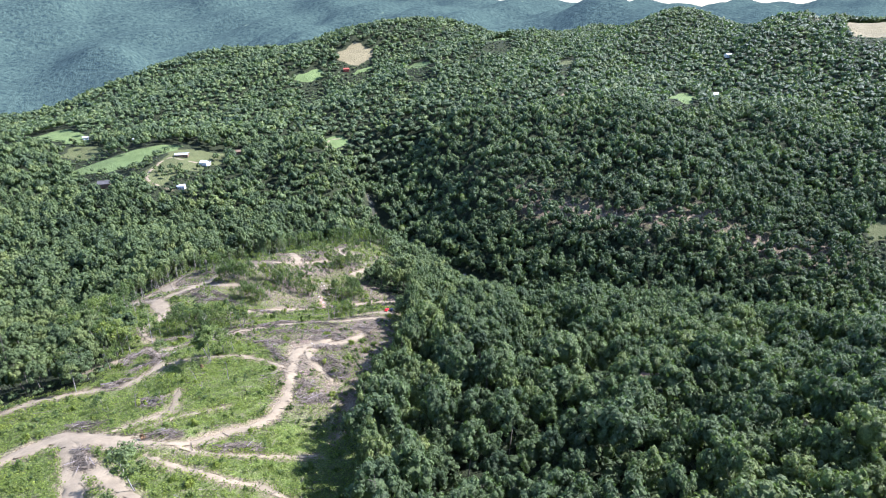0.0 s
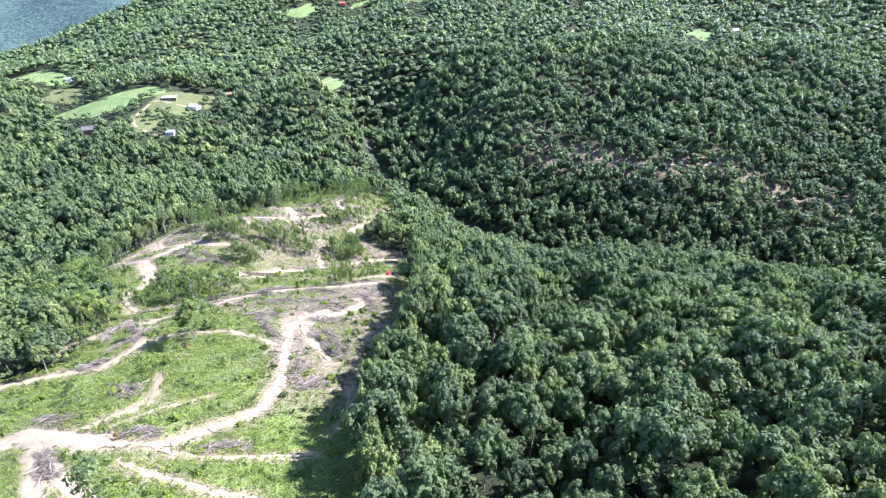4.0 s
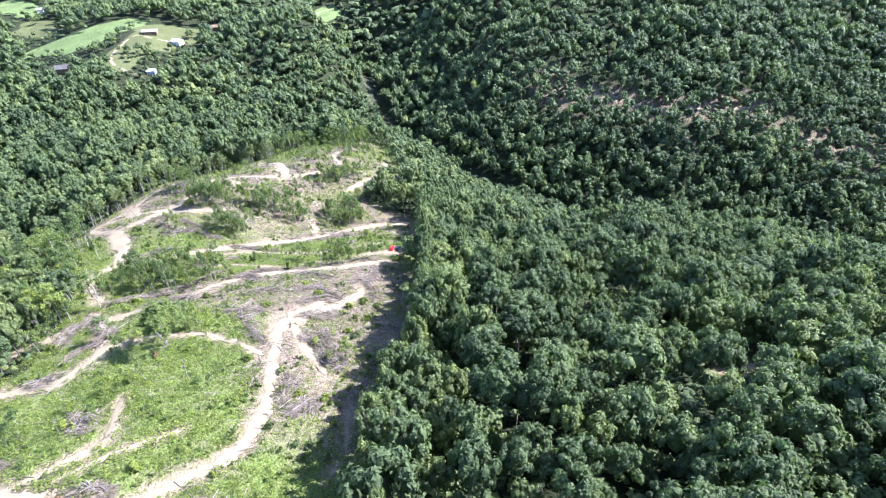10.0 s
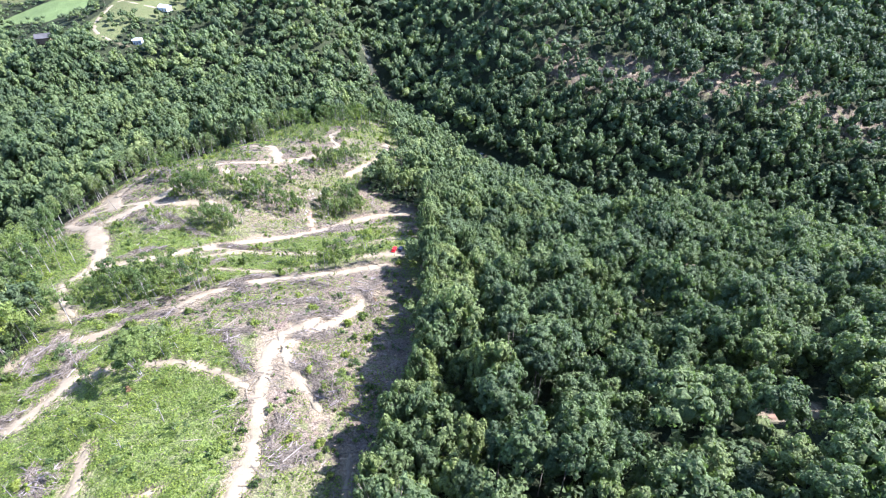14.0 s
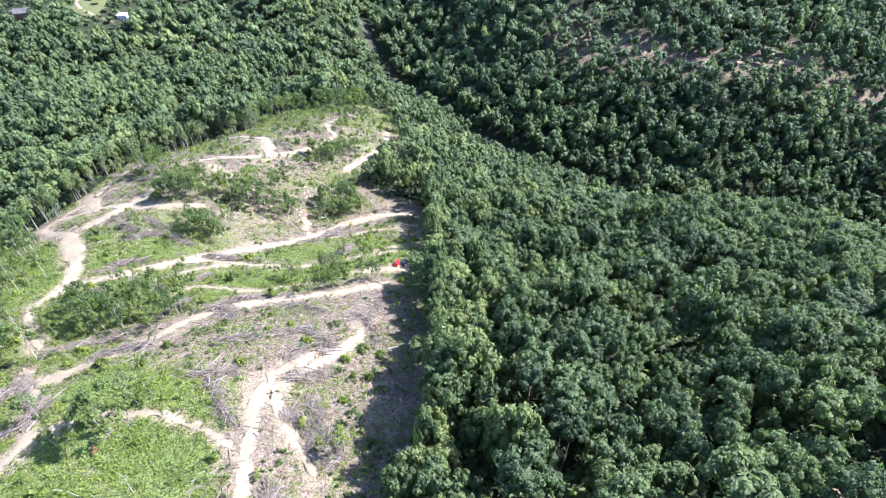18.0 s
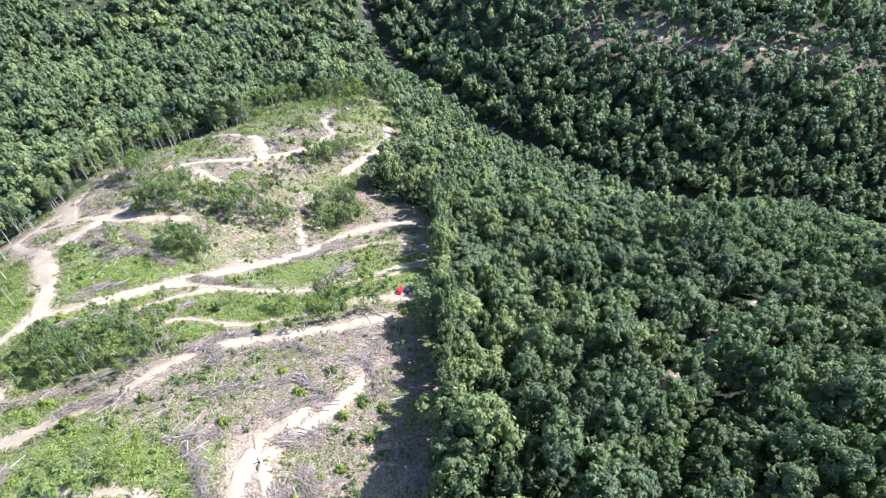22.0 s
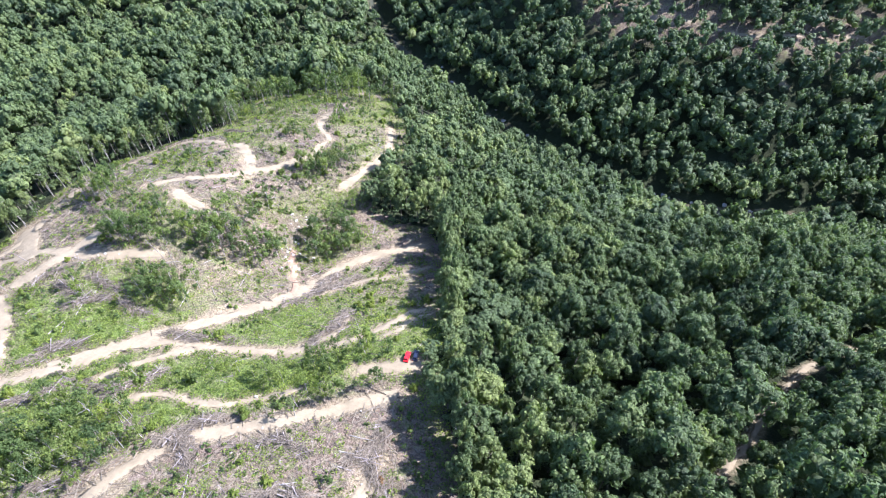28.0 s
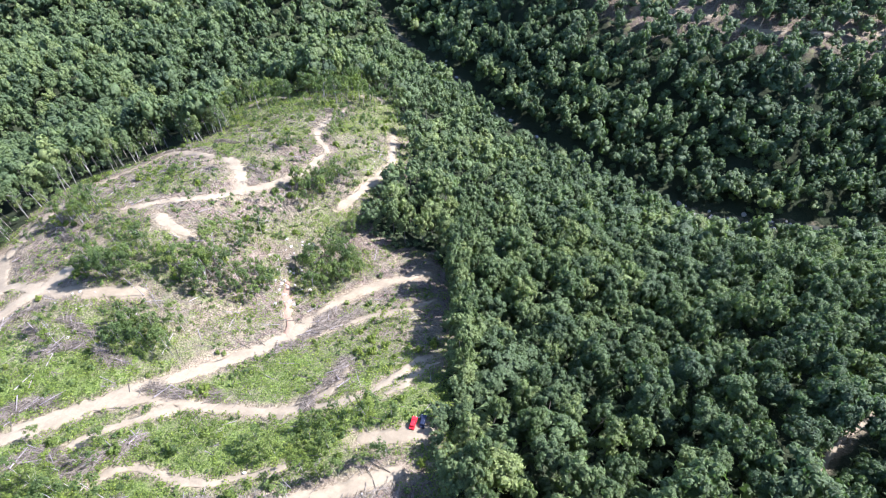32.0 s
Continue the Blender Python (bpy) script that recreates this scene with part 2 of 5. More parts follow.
FAR_SLOPE = [(60, 572, -98), (123, 540, -100), (163, 540, -88), (223, 546, -68), (267, 588, -55), (141, 671, -40), (58, 690, -52), (7, 656, -92), (359, 598, -56),
             (327, 499, -91), (460, 640, -50), (457, 776, -6), (303, 490, -108), (700, 600, -40), (250, 800, 10), (60, 850, 0), (-60, 1000, -5)]
EAST_WOODS = [(67, 203, 8), (73, 222, 1), (80, 250, -11), (75, 175, 26), (84, 230, 10), (24, 193, 11), (14, 227, 1), (19, 282, -20), (94, 282, -18), (27, 320, -34), (75, 338, -43), (132, 327, -40), (105, 374, -64),
              (21, 427, -78), (45, 446, -94), (60, 60, 45), (200, 60, 40), (230, 170, 12), (220, 270, -25), (220, 350, -62), (400, 120, 5), (400, 240, -55)]
FAR_RIDGE = [(-1600, 1500, -180), (-1000, 1450, -80), (-1200, 1750, -200), (-880, 1850, -130), (-700, 1480, 25), (-520, 1490, 80), (-270, 1620, 118), (-240, 1440, 70), (-50, 1358, 47), (0, 1640, 112), (150, 1700, 122), (263, 1242, 62),
             (431, 1000, 24), (500, 1040, 20), (420, 1750, 112), (700, 1650, 145), (760, 1150, 75), (1100, 1500, 160), (1000, 900, 40), (1700, 1400, 168)]
BEYOND = [(-500, 2300, 10), (-1300, 2200, -160), (500, 2500, 60), (1600, 2400, 90), (-3000, 1500, 60), (3000, 1200, 120), (-2600, 3000, 240), (-1200, 3600, 300),
          (200, 3800, 225), (1400, 3700, 175), (2800, 3300, 190), (-1500, 200, 10), (1500, 100, 20), (0, -700, 110), (-1500, -600, 60), (1500, -600, 60)]
LANDFORMS = np.array(SPUR_CREST + EAST_SHOULDER + WEST_SHOULDER + WEST_VALLEY + TERRACE + RIVER + FAR_SLOPE + EAST_WOODS + FAR_RIDGE + BEYOND, float)


def swell(dx, dy):
    return np.sqrt(dx * dx + dy * dy + 20.0 ** 2)


GAP = swell(LANDFORMS[:, None, 0] - LANDFORMS[None, :, 0], LANDFORMS[:, None, 1] - LANDFORMS[None, :, 1])
MEAN_LEVEL = LANDFORMS[:, 2].mean()
PULL = np.linalg.solve(GAP - 4.0 * np.eye(len(LANDFORMS)), LANDFORMS[:, 2] - MEAN_LEVEL)


def ripple(x, y):
    """Small folds of the ground: gullies and hummocks."""
    return (1.1 * np.sin(x / 17.3 + 1.3 * np.sin(y / 23.0)) * np.cos(y / 19.1 + 0.7) + 0.35 * np.sin(x / 6.1 + y / 9.7) * np.sin(y / 5.3 - x / 13.0)
            + 0.14 * np.sin(x / 2.3 + 2 * np.sin(y / 3.1)) * np.cos(y / 2.9))


def level(x, y):
    """The height of the ground, for arrays or single places."""
    x, y = np.atleast_1d(np.asarray(x, float)), np.atleast_1d(np.asarray(y, float))
    z = np.full(x.shape, MEAN_LEVEL)
    for (cx, cy, _), w in zip(LANDFORMS, PULL):
        z += w * swell(x - cx, y - cy)
    far = np.clip((y - 900) / 600, 0, 1)
    z += far * (22 * np.sin(x / 120.0 + np.sin(y / 170.0)) * np.cos(y / 190.0) + 15 * np.sin(x / 61.0 - y / 77.0))
    slope = np.clip((y - 560) / 120, 0, 1) * np.clip((1000 - y) / 100, 0, 1)
    z += slope * 6 * np.sin(x / 38.0 + 0.8 * np.sin(y / 60.0))
    return z + ripple(x, y)


def ground_z(x, y):
    return float(level(x, y)[0])


# ---- meshes from arrays ----
def tri_mesh(name, verts, tris, mats, tone=None, smooth=False, which=None):
    me = bpy.data.meshes.new(name)
    verts, tris = np.asarray(verts, np.float32), np.asarray(tris, np.int32)
    me.vertices.add(len(verts))
    me.vertices.foreach_set("co", verts.ravel())
    me.loops.add(tris.size)
    me.loops.foreach_set("vertex_index", tris.ravel())
    me.polygons.add(len(tris))
    me.polygons.foreach_set("loop_start", np.arange(len(tris), dtype=np.int32) * tris.shape[1])
    me.polygons.foreach_set("use_smooth", np.full(len(tris), smooth))
    for m in mats:
        me.materials.append(m)
    if which is not None:
        me.polygons.foreach_set("material_index", np.asarray(which, np.int32))
    if tone is not None:
        me.attributes.new("tone", "FLOAT", "POINT").data.foreach_set("value", np.asarray(tone, np.float32))
    me.update()
    me.validate()
    return me


def part(name, me, parent, label=""):
    ob = new(name, me)
    ob.parent = parent
    return tagged(ob, label)


# ---- plan: tracks, clearings and fields ----
TRACKS = {
    "haul_road": (5.6, [(-205, 318), (-190, 307), (-174, 298), (-163, 280), (-155, 265), (-133, 275), (-118, 285), (-101, 295), (-87, 306), (-78, 313), (-71, 325), (-62, 338), (-48, 347), (-30, 355)]),
    "lower_spur": (4.6, [(-142, 273), (-129, 279), (-120, 282), (-106, 284), (-91, 282), (-74, 281), (-65, 283), (-59, 288), (-55, 298)]),
    "car_lane": (4.0, [(-70, 281), (-64, 282), (-55, 283), (-45, 287), (-39, 294), (-33, 301), (-28, 305)]),
    "bend_down": (4.2, [(-155, 265), (-157, 248), (-150, 236), (-140, 226)]),
    "crest_track": (5.0, [(-34, 262), (-51, 256), (-73, 250), (-87, 247), (-97, 240), (-106, 228), (-122, 214), (-138, 205), (-150, 190)]),
    "middle_spur": (3.2, [(-112, 256), (-108, 261), (-101, 262), (-91, 259), (-82, 258), (-75, 260), (-67, 262), (-62, 264)]),
    "car_pad": (5.5, [(-47, 271), (-36, 272), (-27, 274)]),
    "knob_track": (4.6, [(-149, 366), (-140, 370), (-131, 372), (-120, 377), (-111, 384), (-103, 389), (-93, 399), (-88, 405), (-86, 415), (-83, 424), (-89, 434), (-91, 445), (-87, 462), (-82, 474)]),
    "knob_loop": (5.0, [(-130, 408), (-142, 416), (-154, 423), (-164, 426), (-172, 416), (-179, 402), (-186, 392), (-188, 373), (-190, 361), (-191, 345), (-196, 328), (-206, 314)]),
    "bench_track": (5.5, [(-196, 322), (-174, 326), (-155, 322), (-140, 322), (-126, 323)]),
    "wide_haul": (6.5, [(-192, 308), (-174, 298), (-163, 281), (-156, 267), (-156, 258)]),
    "bend_pad": (9.0, [(-178, 302), (-172, 294), (-165, 283)]),
    "bench_pad": (11.0, [(-196, 345), (-186, 334), (-178, 322)]),
    "edge_track": (5.0, [(-72, 384), (-68, 390), (-63, 400), (-58, 411), (-52, 423), (-53, 438), (-54, 458)]),
    "gully": (3.6, [(-78, 313), (-80, 322), (-83, 333), (-85, 342)]),
    "hill_track": (4.4, [(-52, 222), (-59, 216), (-64, 205), (-62, 190), (-59, 176), (-57, 165), (-59, 152), (-67, 140), (-77, 130), (-88, 129), (-101, 132), (-119, 136), (-126, 131), (-134, 118)]),
    "junction_pad": (5.0, [(-61, 206), (-54, 213), (-47, 222), (-41, 231), (-37, 240)]),
    "junction_south": (8.5, [(-92, 129), (-105, 131), (-119, 134), (-127, 126)]),
    "pile_lane": (4.0, [(-60, 205), (-55, 196), (-48, 187), (-44, 181)]),
    "brow_track": (3.2, [(-64, 186), (-74, 192), (-89, 197), (-104, 196), (-114, 192)]),
    "west_track": (5.0, [(-175, 150), (-158, 158), (-149, 166), (-136, 171), (-122, 174), (-117, 188), (-126, 204), (-137, 216)]),
    "south_fork": (5.8, [(-117, 134), (-106, 121), (-93, 103), (-85, 85)]),
    "near_fork": (5.4, [(-110, 128), (-96, 116), (-79, 104), (-66, 92)]),
    "near_spur": (3.0, [(-84, 121), (-71, 117), (-59, 114), (-50, 114), (-40, 109)]),
    "slash_lane": (2.6, [(-78, 127), (-67, 126), (-56, 129), (-48, 131), (-40, 135)]),
    "hollow_lane": (3.2, [(-104, 136), (-96, 144), (-92, 150), (-97, 166)]),
    "ridge_top": (4.0, [(-150, 487), (-142, 499), (-128, 501), (-105, 490)]),
    "creek_road": (2.2, [(150, 300), (128, 296), (108, 287), (98, 282), (91, 277), (83, 270), (70, 257), (56, 245), (45, 233)]),
    "wood_patch": (4.0, [(72, 175), (77, 176), (83, 177)]),
    "knob_pad": (6.5, [(-128, 407), (-121, 404), (-115, 396), (-113, 388), (-112, 381)]),
    "mid_branch": (3.6, [(-72, 312), (-62, 321), (-53, 326), (-39, 331), (-29, 337)]),
    "car_lane_twin": (3.2, [(-41, 286), (-36, 290), (-32, 296), (-25, 302)]),
    "haul_twin": (4.0, [(-124, 268), (-115, 274), (-109, 277), (-100, 281)]),
    "bench_rise": (7.0, [(-174, 306), (-166, 318), (-158, 330), (-151, 344)]),
    "knob_bare": (6.0, [(-137, 362), (-129, 356), (-121, 351)]),
    "brow_lane": (2.4, [(-95, 137), (-89, 144), (-84, 148), (-75, 154)]),
    "wood_lane": (1.5, [(-35, 170), (-34, 158), (-34, 151), (-37, 143)]),
    "tip_bare": (5.0, [(-74, 496), (-68, 499), (-64, 494)]),
    "far_haul": (4.0, [(106, 656), (112, 640), (125, 628), (170, 616), (211, 592), (263, 587), (300, 594)]),
    "far_spur": (4.0, [(319, 562), (350, 545), (378, 535), (410, 540)]),
    "far_scar": (5.0, [(219, 552), (224, 543)]),
    "drive": (4.5, [(-345, 683), (-365, 684), (-388, 698), (-396, 726), (-392, 772), (-374, 772), (-345, 778)]),
    "valley_lane": (5.0, [(-190, 925), (-204, 940), (-199, 962), (-180, 975)]),
    "hill_lane": (5.0, [(195, 960), (215, 1000), (235, 1030)]),
}
CLEARING = [(-160, 60), (-172, 130), (-165, 160), (-137, 178), (-141, 203), (-152, 232), (-185, 262), (-215, 300), (-203, 330), (-197, 352), (-196, 382), (-193, 400), (-178, 420),
            (-168, 434), (-150, 436), (-141, 450), (-151, 474), (-156, 496), (-143, 510), (-122, 510), (-104, 503), (-84, 512), (-66, 510), (-55, 490), (-50, 465), (-47, 440), (-46, 420), (-58, 398), (-66, 384), (-52, 366), (-30, 364), (-24, 350), (-23, 316), (-24, 282),
            (-21, 262), (-21, 238), (-19, 205), (-22, 186), (-27, 172), (-31, 152), (-28, 138), (-22, 112), (-14, 60)]
FIELDS = {  # kind of cover, outline
    "upper": ("pasture", [(-705, 905), (-690, 960), (-672, 990), (-600, 925), (-588, 895), (-640, 900)]),
    "long": ("pasture", [(-540, 762), (-505, 785), (-470, 802), (-440, 840), (-402, 845), (-402, 812), (-420, 772), (-428, 736), (-514, 738)]),
    "yard": ("hay", [(-378, 680), (-397, 704), (-398, 746), (-402, 795), (-388, 828), (-331, 845), (-325, 790), (-344, 752), (-360, 735), (-362, 690)]),
    "plot": ("hay", [(-592, 830), (-600, 880), (-560, 895), (-520, 850), (-540, 815)]),
    "meadow": ("stubble", [(-262, 1415), (-262, 1440), (-225, 1500), (-172, 1490), (-180, 1440), (-215, 1405)]),
    "meadow_foot": ("pasture", [(-215, 1360), (-170, 1400), (-172, 1425), (-205, 1380)]),
    "meadow_west": ("pasture", [(-345, 1305), (-297, 1360), (-265, 1345), (-305, 1285)]),
    "meadow_east": ("pasture", [(-95, 1380), (-55, 1425), (-20, 1330), (-55, 1300)]),
    "hill_hay": ("hay", [(240, 1220), (285, 1330), (298, 1280), (258, 1195)]),
    "lawn": ("pasture", [(400, 1000), (456, 1070), (485, 1045), (420, 965)]),
    "top_hay": ("stubble", [(930, 1330), (1080, 1600), (1350, 1650), (1250, 1380), (1000, 1300)]),
    "top_hay_west": ("stubble", [(930, 1470), (930, 1510), (1060, 1700), (1080, 1640)]),
    "lane_bank": ("pasture", [(-215, 925), (-215, 955), (-185, 985), (-160, 975), (-185, 930)]),
    "river_field": ("hay", [(470, 560), (485, 590), (540, 610), (555, 575)]),
    "notch": ("pasture", [(100, 1500), (140, 1560), (190, 1560), (160, 1500)]),
}


HOMES = [(500, 1040), (-231, 1372), (620, 1260), (-505, 905), (-600, 920), (-434, 680), (-341, 690), (-318, 846)]


def away(x, y, line):
    """Distance of places from a line of plan points."""
    best = np.full(np.shape(x), 1e9)
    for (ax, ay), (bx, by) in zip(line, line[1:]):
        dx, dy = bx - ax, by - ay
        s = np.clip(((x - ax) * dx + (y - ay) * dy) / (dx * dx + dy * dy), 0, 1)
        best = np.minimum(best, np.hypot(x - ax - s * dx, y - ay - s * dy))
    return best


def inside(x, y, ring):
    """Signed distance into a ring of plan points: positive inside."""
    x, y = np.asarray(x, float), np.asarray(y, float)
    odd = np.zeros(x.shape, bool)
    for (ax, ay), (bx, by) in zip(ring, ring[1:] + ring[:1]):
        odd ^= ((ay > y) != (by > y)) & (x < (bx - ax) * (y - ay) / (by - ay + 1e-9) + ax)
    d = away(x, y, ring + ring[:1])
    return np.where(odd, d, -d)


RIVER_LINE = [(x, y) for x, y, _ in RIVER]


def fuzz(x, y):
    return 2.2 * np.sin(x / 3.7 + np.sin(y / 5.1)) * np.cos(y / 4.3) + 1.3 * np.sin(x / 1.9 - y / 2.3)


def slash_share(x, y):
    """How much of the cleared ground is bare soil and logging litter rather than weeds."""
    knob = np.clip((y - 285) / 35, 0, 1) * np.clip((560 - y) / 150, 0, 1) * (0.86 + 0.3 * np.sin(x / 11.0 + 1.7 * np.sin(y / 13.0)) * np.cos(y / 12.0))
    patch = np.maximum(np.clip(1.25 - np.hypot((x + 38) / 30, (y - 212) / 58), 0, 0.5), np.clip(1.3 - np.hypot((x + 66) / 46, (y - 232) / 22), 0, 0.46))
    verge = np.zeros(np.shape(x))
    for name in ("west_track", "crest_track", "haul_road", "lower_spur", "bend_down", "knob_track", "knob_loop", "hill_track"):
        verge = np.maximum(verge, 0.34 * np.clip(1.2 - away(x, y, TRACKS[name][1]) / 7, 0, 1))
    return np.clip(0.22 + np.maximum(0.52 * knob, patch) + verge, 0, 0.88)


def steps(spans):
    """Grid lines from spans of (start, end, spacing)."""
    return np.unique(np.concatenate([np.arange(a, b, s) for a, b, s in spans] + [[spans[-1][1]]]).round(2))


def build_ground():
    gx = steps([(-4800, -1500, 150), (-1500, -700, 25), (-700, -230, 8), (-230, 0, 1.7), (0, 240, 5), (240, 700, 10), (700, 1500, 25), (1500, 4800, 150)])
    gy = steps([(-1500, 0, 100), (0, 80, 8), (80, 380, 1.7), (380, 520, 3), (520, 1000, 8), (1000, 1800, 16), (1800, 4800, 80)])
    X, Y = np.meshgrid(gx, gy)
    x, y = X.ravel(), Y.ravel()
    z = level(x, y)
    bed = away(x, y, RIVER_LINE)
    z -= 2.5 * np.clip(1 - bed / 11, 0, 1)
    z -= np.clip((y - 1990) / 3, 0, 40)
    sand = np.zeros(len(x))
    for name, (wide, line) in TRACKS.items():
        d = away(x, y, line)
        sand = np.maximum(sand, np.clip(1.15 - (d - wide / 2) / 3.2, 0, 1) * 0.62)
        z -= 0.35 * np.clip(1 - (d - wide / 2) / 2.0, 0, 1)
    sand = np.maximum(sand, np.clip(1.0 - bed / 9, 0, 0.4))
    clear = inside(x, y, CLEARING) + fuzz(x, y)
    spots = np.sin(x / 5.3 + 2 * np.sin(y / 7.7)) * np.cos(y / 4.9 + 1.3 * np.sin(x / 6.1))
    sand = np.maximum(sand, np.clip((spots - 0.4) * 1.5, 0, 0.6) * slash_share(x, y) * 1.2 * (clear > 2))
    cleared = np.clip(0.5 + clear / 8, 0, 1)
    slash = slash_share(x, y) * (clear > -4)
    slash = np.where((x > 60) & (y > 500) & (y < 690) & (bed > 30), np.clip(1.0 - np.minimum(away(x, y, TRACKS["far_haul"][1]), away(x, y, TRACKS["far_spur"][1])) / 40, 0, 0.66), slash)
    nx = len(gx)
    i = np.arange(len(gy) - 1)[:, None] * nx + np.arange(nx - 1)[None]
    quads = np.stack([i, i + 1, i + nx + 1, i + nx], -1).reshape(-1, 4)
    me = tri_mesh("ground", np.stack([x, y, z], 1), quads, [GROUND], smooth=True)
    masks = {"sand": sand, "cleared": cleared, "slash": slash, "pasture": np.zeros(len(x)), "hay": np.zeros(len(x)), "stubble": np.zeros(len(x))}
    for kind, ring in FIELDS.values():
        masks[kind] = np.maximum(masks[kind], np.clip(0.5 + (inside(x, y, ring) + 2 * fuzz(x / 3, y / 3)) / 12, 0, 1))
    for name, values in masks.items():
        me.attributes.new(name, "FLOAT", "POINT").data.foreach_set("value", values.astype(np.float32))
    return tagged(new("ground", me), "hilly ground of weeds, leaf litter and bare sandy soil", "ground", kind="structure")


build_ground()


def ribbon(name, wide, line, mat, lift=0.12, label="", ragged=1.1):
    """A track that follows the ground, with uneven borders."""
    pts = [np.array(p, float) for p in line]
    fine = []
    for k in range(len(pts) - 1):
        p0, p1, p2, p3 = pts[max(k - 1, 0)], pts[k], pts[k + 1], pts[min(k + 2, len(pts) - 1)]
        n = max(2, int(np.linalg.norm(p2 - p1) / 1.2))
        for s in np.arange(n) / n:
            fine.append(0.5 * (2 * p1 + (p2 - p0) * s + (2 * p0 - 5 * p1 + 4 * p2 - p3) * s ** 2 + (3 * p1 - p0 - 3 * p2 + p3) * s ** 3))
    fine = np.array(fine + [pts[-1]])
    way = np.gradient(fine, axis=0)
    way /= np.linalg.norm(way, axis=1)[:, None] + 1e-9
    side = np.stack([-way[:, 1], way[:, 0]], 1)
    cols = np.linspace(-0.5, 0.5, 7)
    rng = np.random.default_rng(len(line) * 7 + int(abs(line[0][0])))
    n = len(fine)
    swing = np.convolve(rng.normal(0, 1, n + 8), np.ones(5) / 5, "same")[4:4 + n] * ragged * 1.3
    width = wide * (1 + 0.2 * np.convolve(rng.normal(0, 1, n + 12), np.ones(9) / 3, "same")[6:6 + n]) * np.clip(np.minimum(np.arange(n), np.arange(n)[::-1]) / 4 + 0.3, 0, 1)
    P = fine[:, None] + side[:, None] * (cols[None, :, None] * width[:, None, None] + 0.3 * swing[:, None, None])
    P[:, 0] += side * rng.normal(0, ragged, n)[:, None]
    P[:, -1] += side * rng.normal(0, ragged, n)[:, None]
    x, y = P[..., 0].ravel(), P[..., 1].ravel()
    d = np.abs(np.tile(cols, n))
    z = level(x, y) - 0.35 + lift + np.where(d > 0.45, -0.45, 0) - 0.10 * ((d > 0.2) & (d < 0.4))
    i = np.arange(n - 1)[:, None] * 7 + np.arange(6)[None]
    quads = np.stack([i, i + 7, i + 8, i + 1], -1).reshape(-1, 4)
    return tagged(new(name, tri_mesh(name, np.stack([x, y, z], 1), quads, [mat], smooth=True)), label, "dirt track", kind="structure")


for name, (wide, line) in TRACKS.items():
    ribbon("track", wide, line, RED_SOIL if name in ("wood_patch", "gully") else SAND, 0.22, "pale sandy logging track with worn wheel ruts")


# ---- trees ----
PHI = (1 + 5 ** 0.5) / 2
ICO = np.array([(-1, PHI, 0), (1, PHI, 0), (-1, -PHI, 0), (1, -PHI, 0), (0, -1, PHI), (0, 1, PHI), (0, -1, -PHI), (0, 1, -PHI), (PHI, 0, -1), (PHI, 0, 1), (-PHI, 0, -1), (-PHI, 0, 1)]) / math.hypot(1, PHI)
ICO_FACES = np.array([(0, 11, 5), (0, 5, 1), (0, 1, 7), (0, 7, 10), (0, 10, 11), (1, 5, 9), (5, 11, 4), (11, 10, 2), (10, 7, 6), (7, 1, 8), (3, 9, 4), (3, 4, 2), (3, 2, 6), (3, 6, 8), (3, 8, 9),
                      (4, 9, 5), (2, 4, 11), (6, 2, 10), (8, 6, 7), (9, 8, 1)])


OCTA = np.array([(1, 0, 0), (0, 1, 0), (-1, 0, 0), (0, -1, 0), (0, 0, 1), (0, 0, -1)], float)
OCTA_FACES = np.array([(0, 1, 4), (1, 2, 4), (2, 3, 4), (3, 0, 4), (1, 0, 5), (2, 1, 5), (3, 2, 5), (0, 3, 5)])


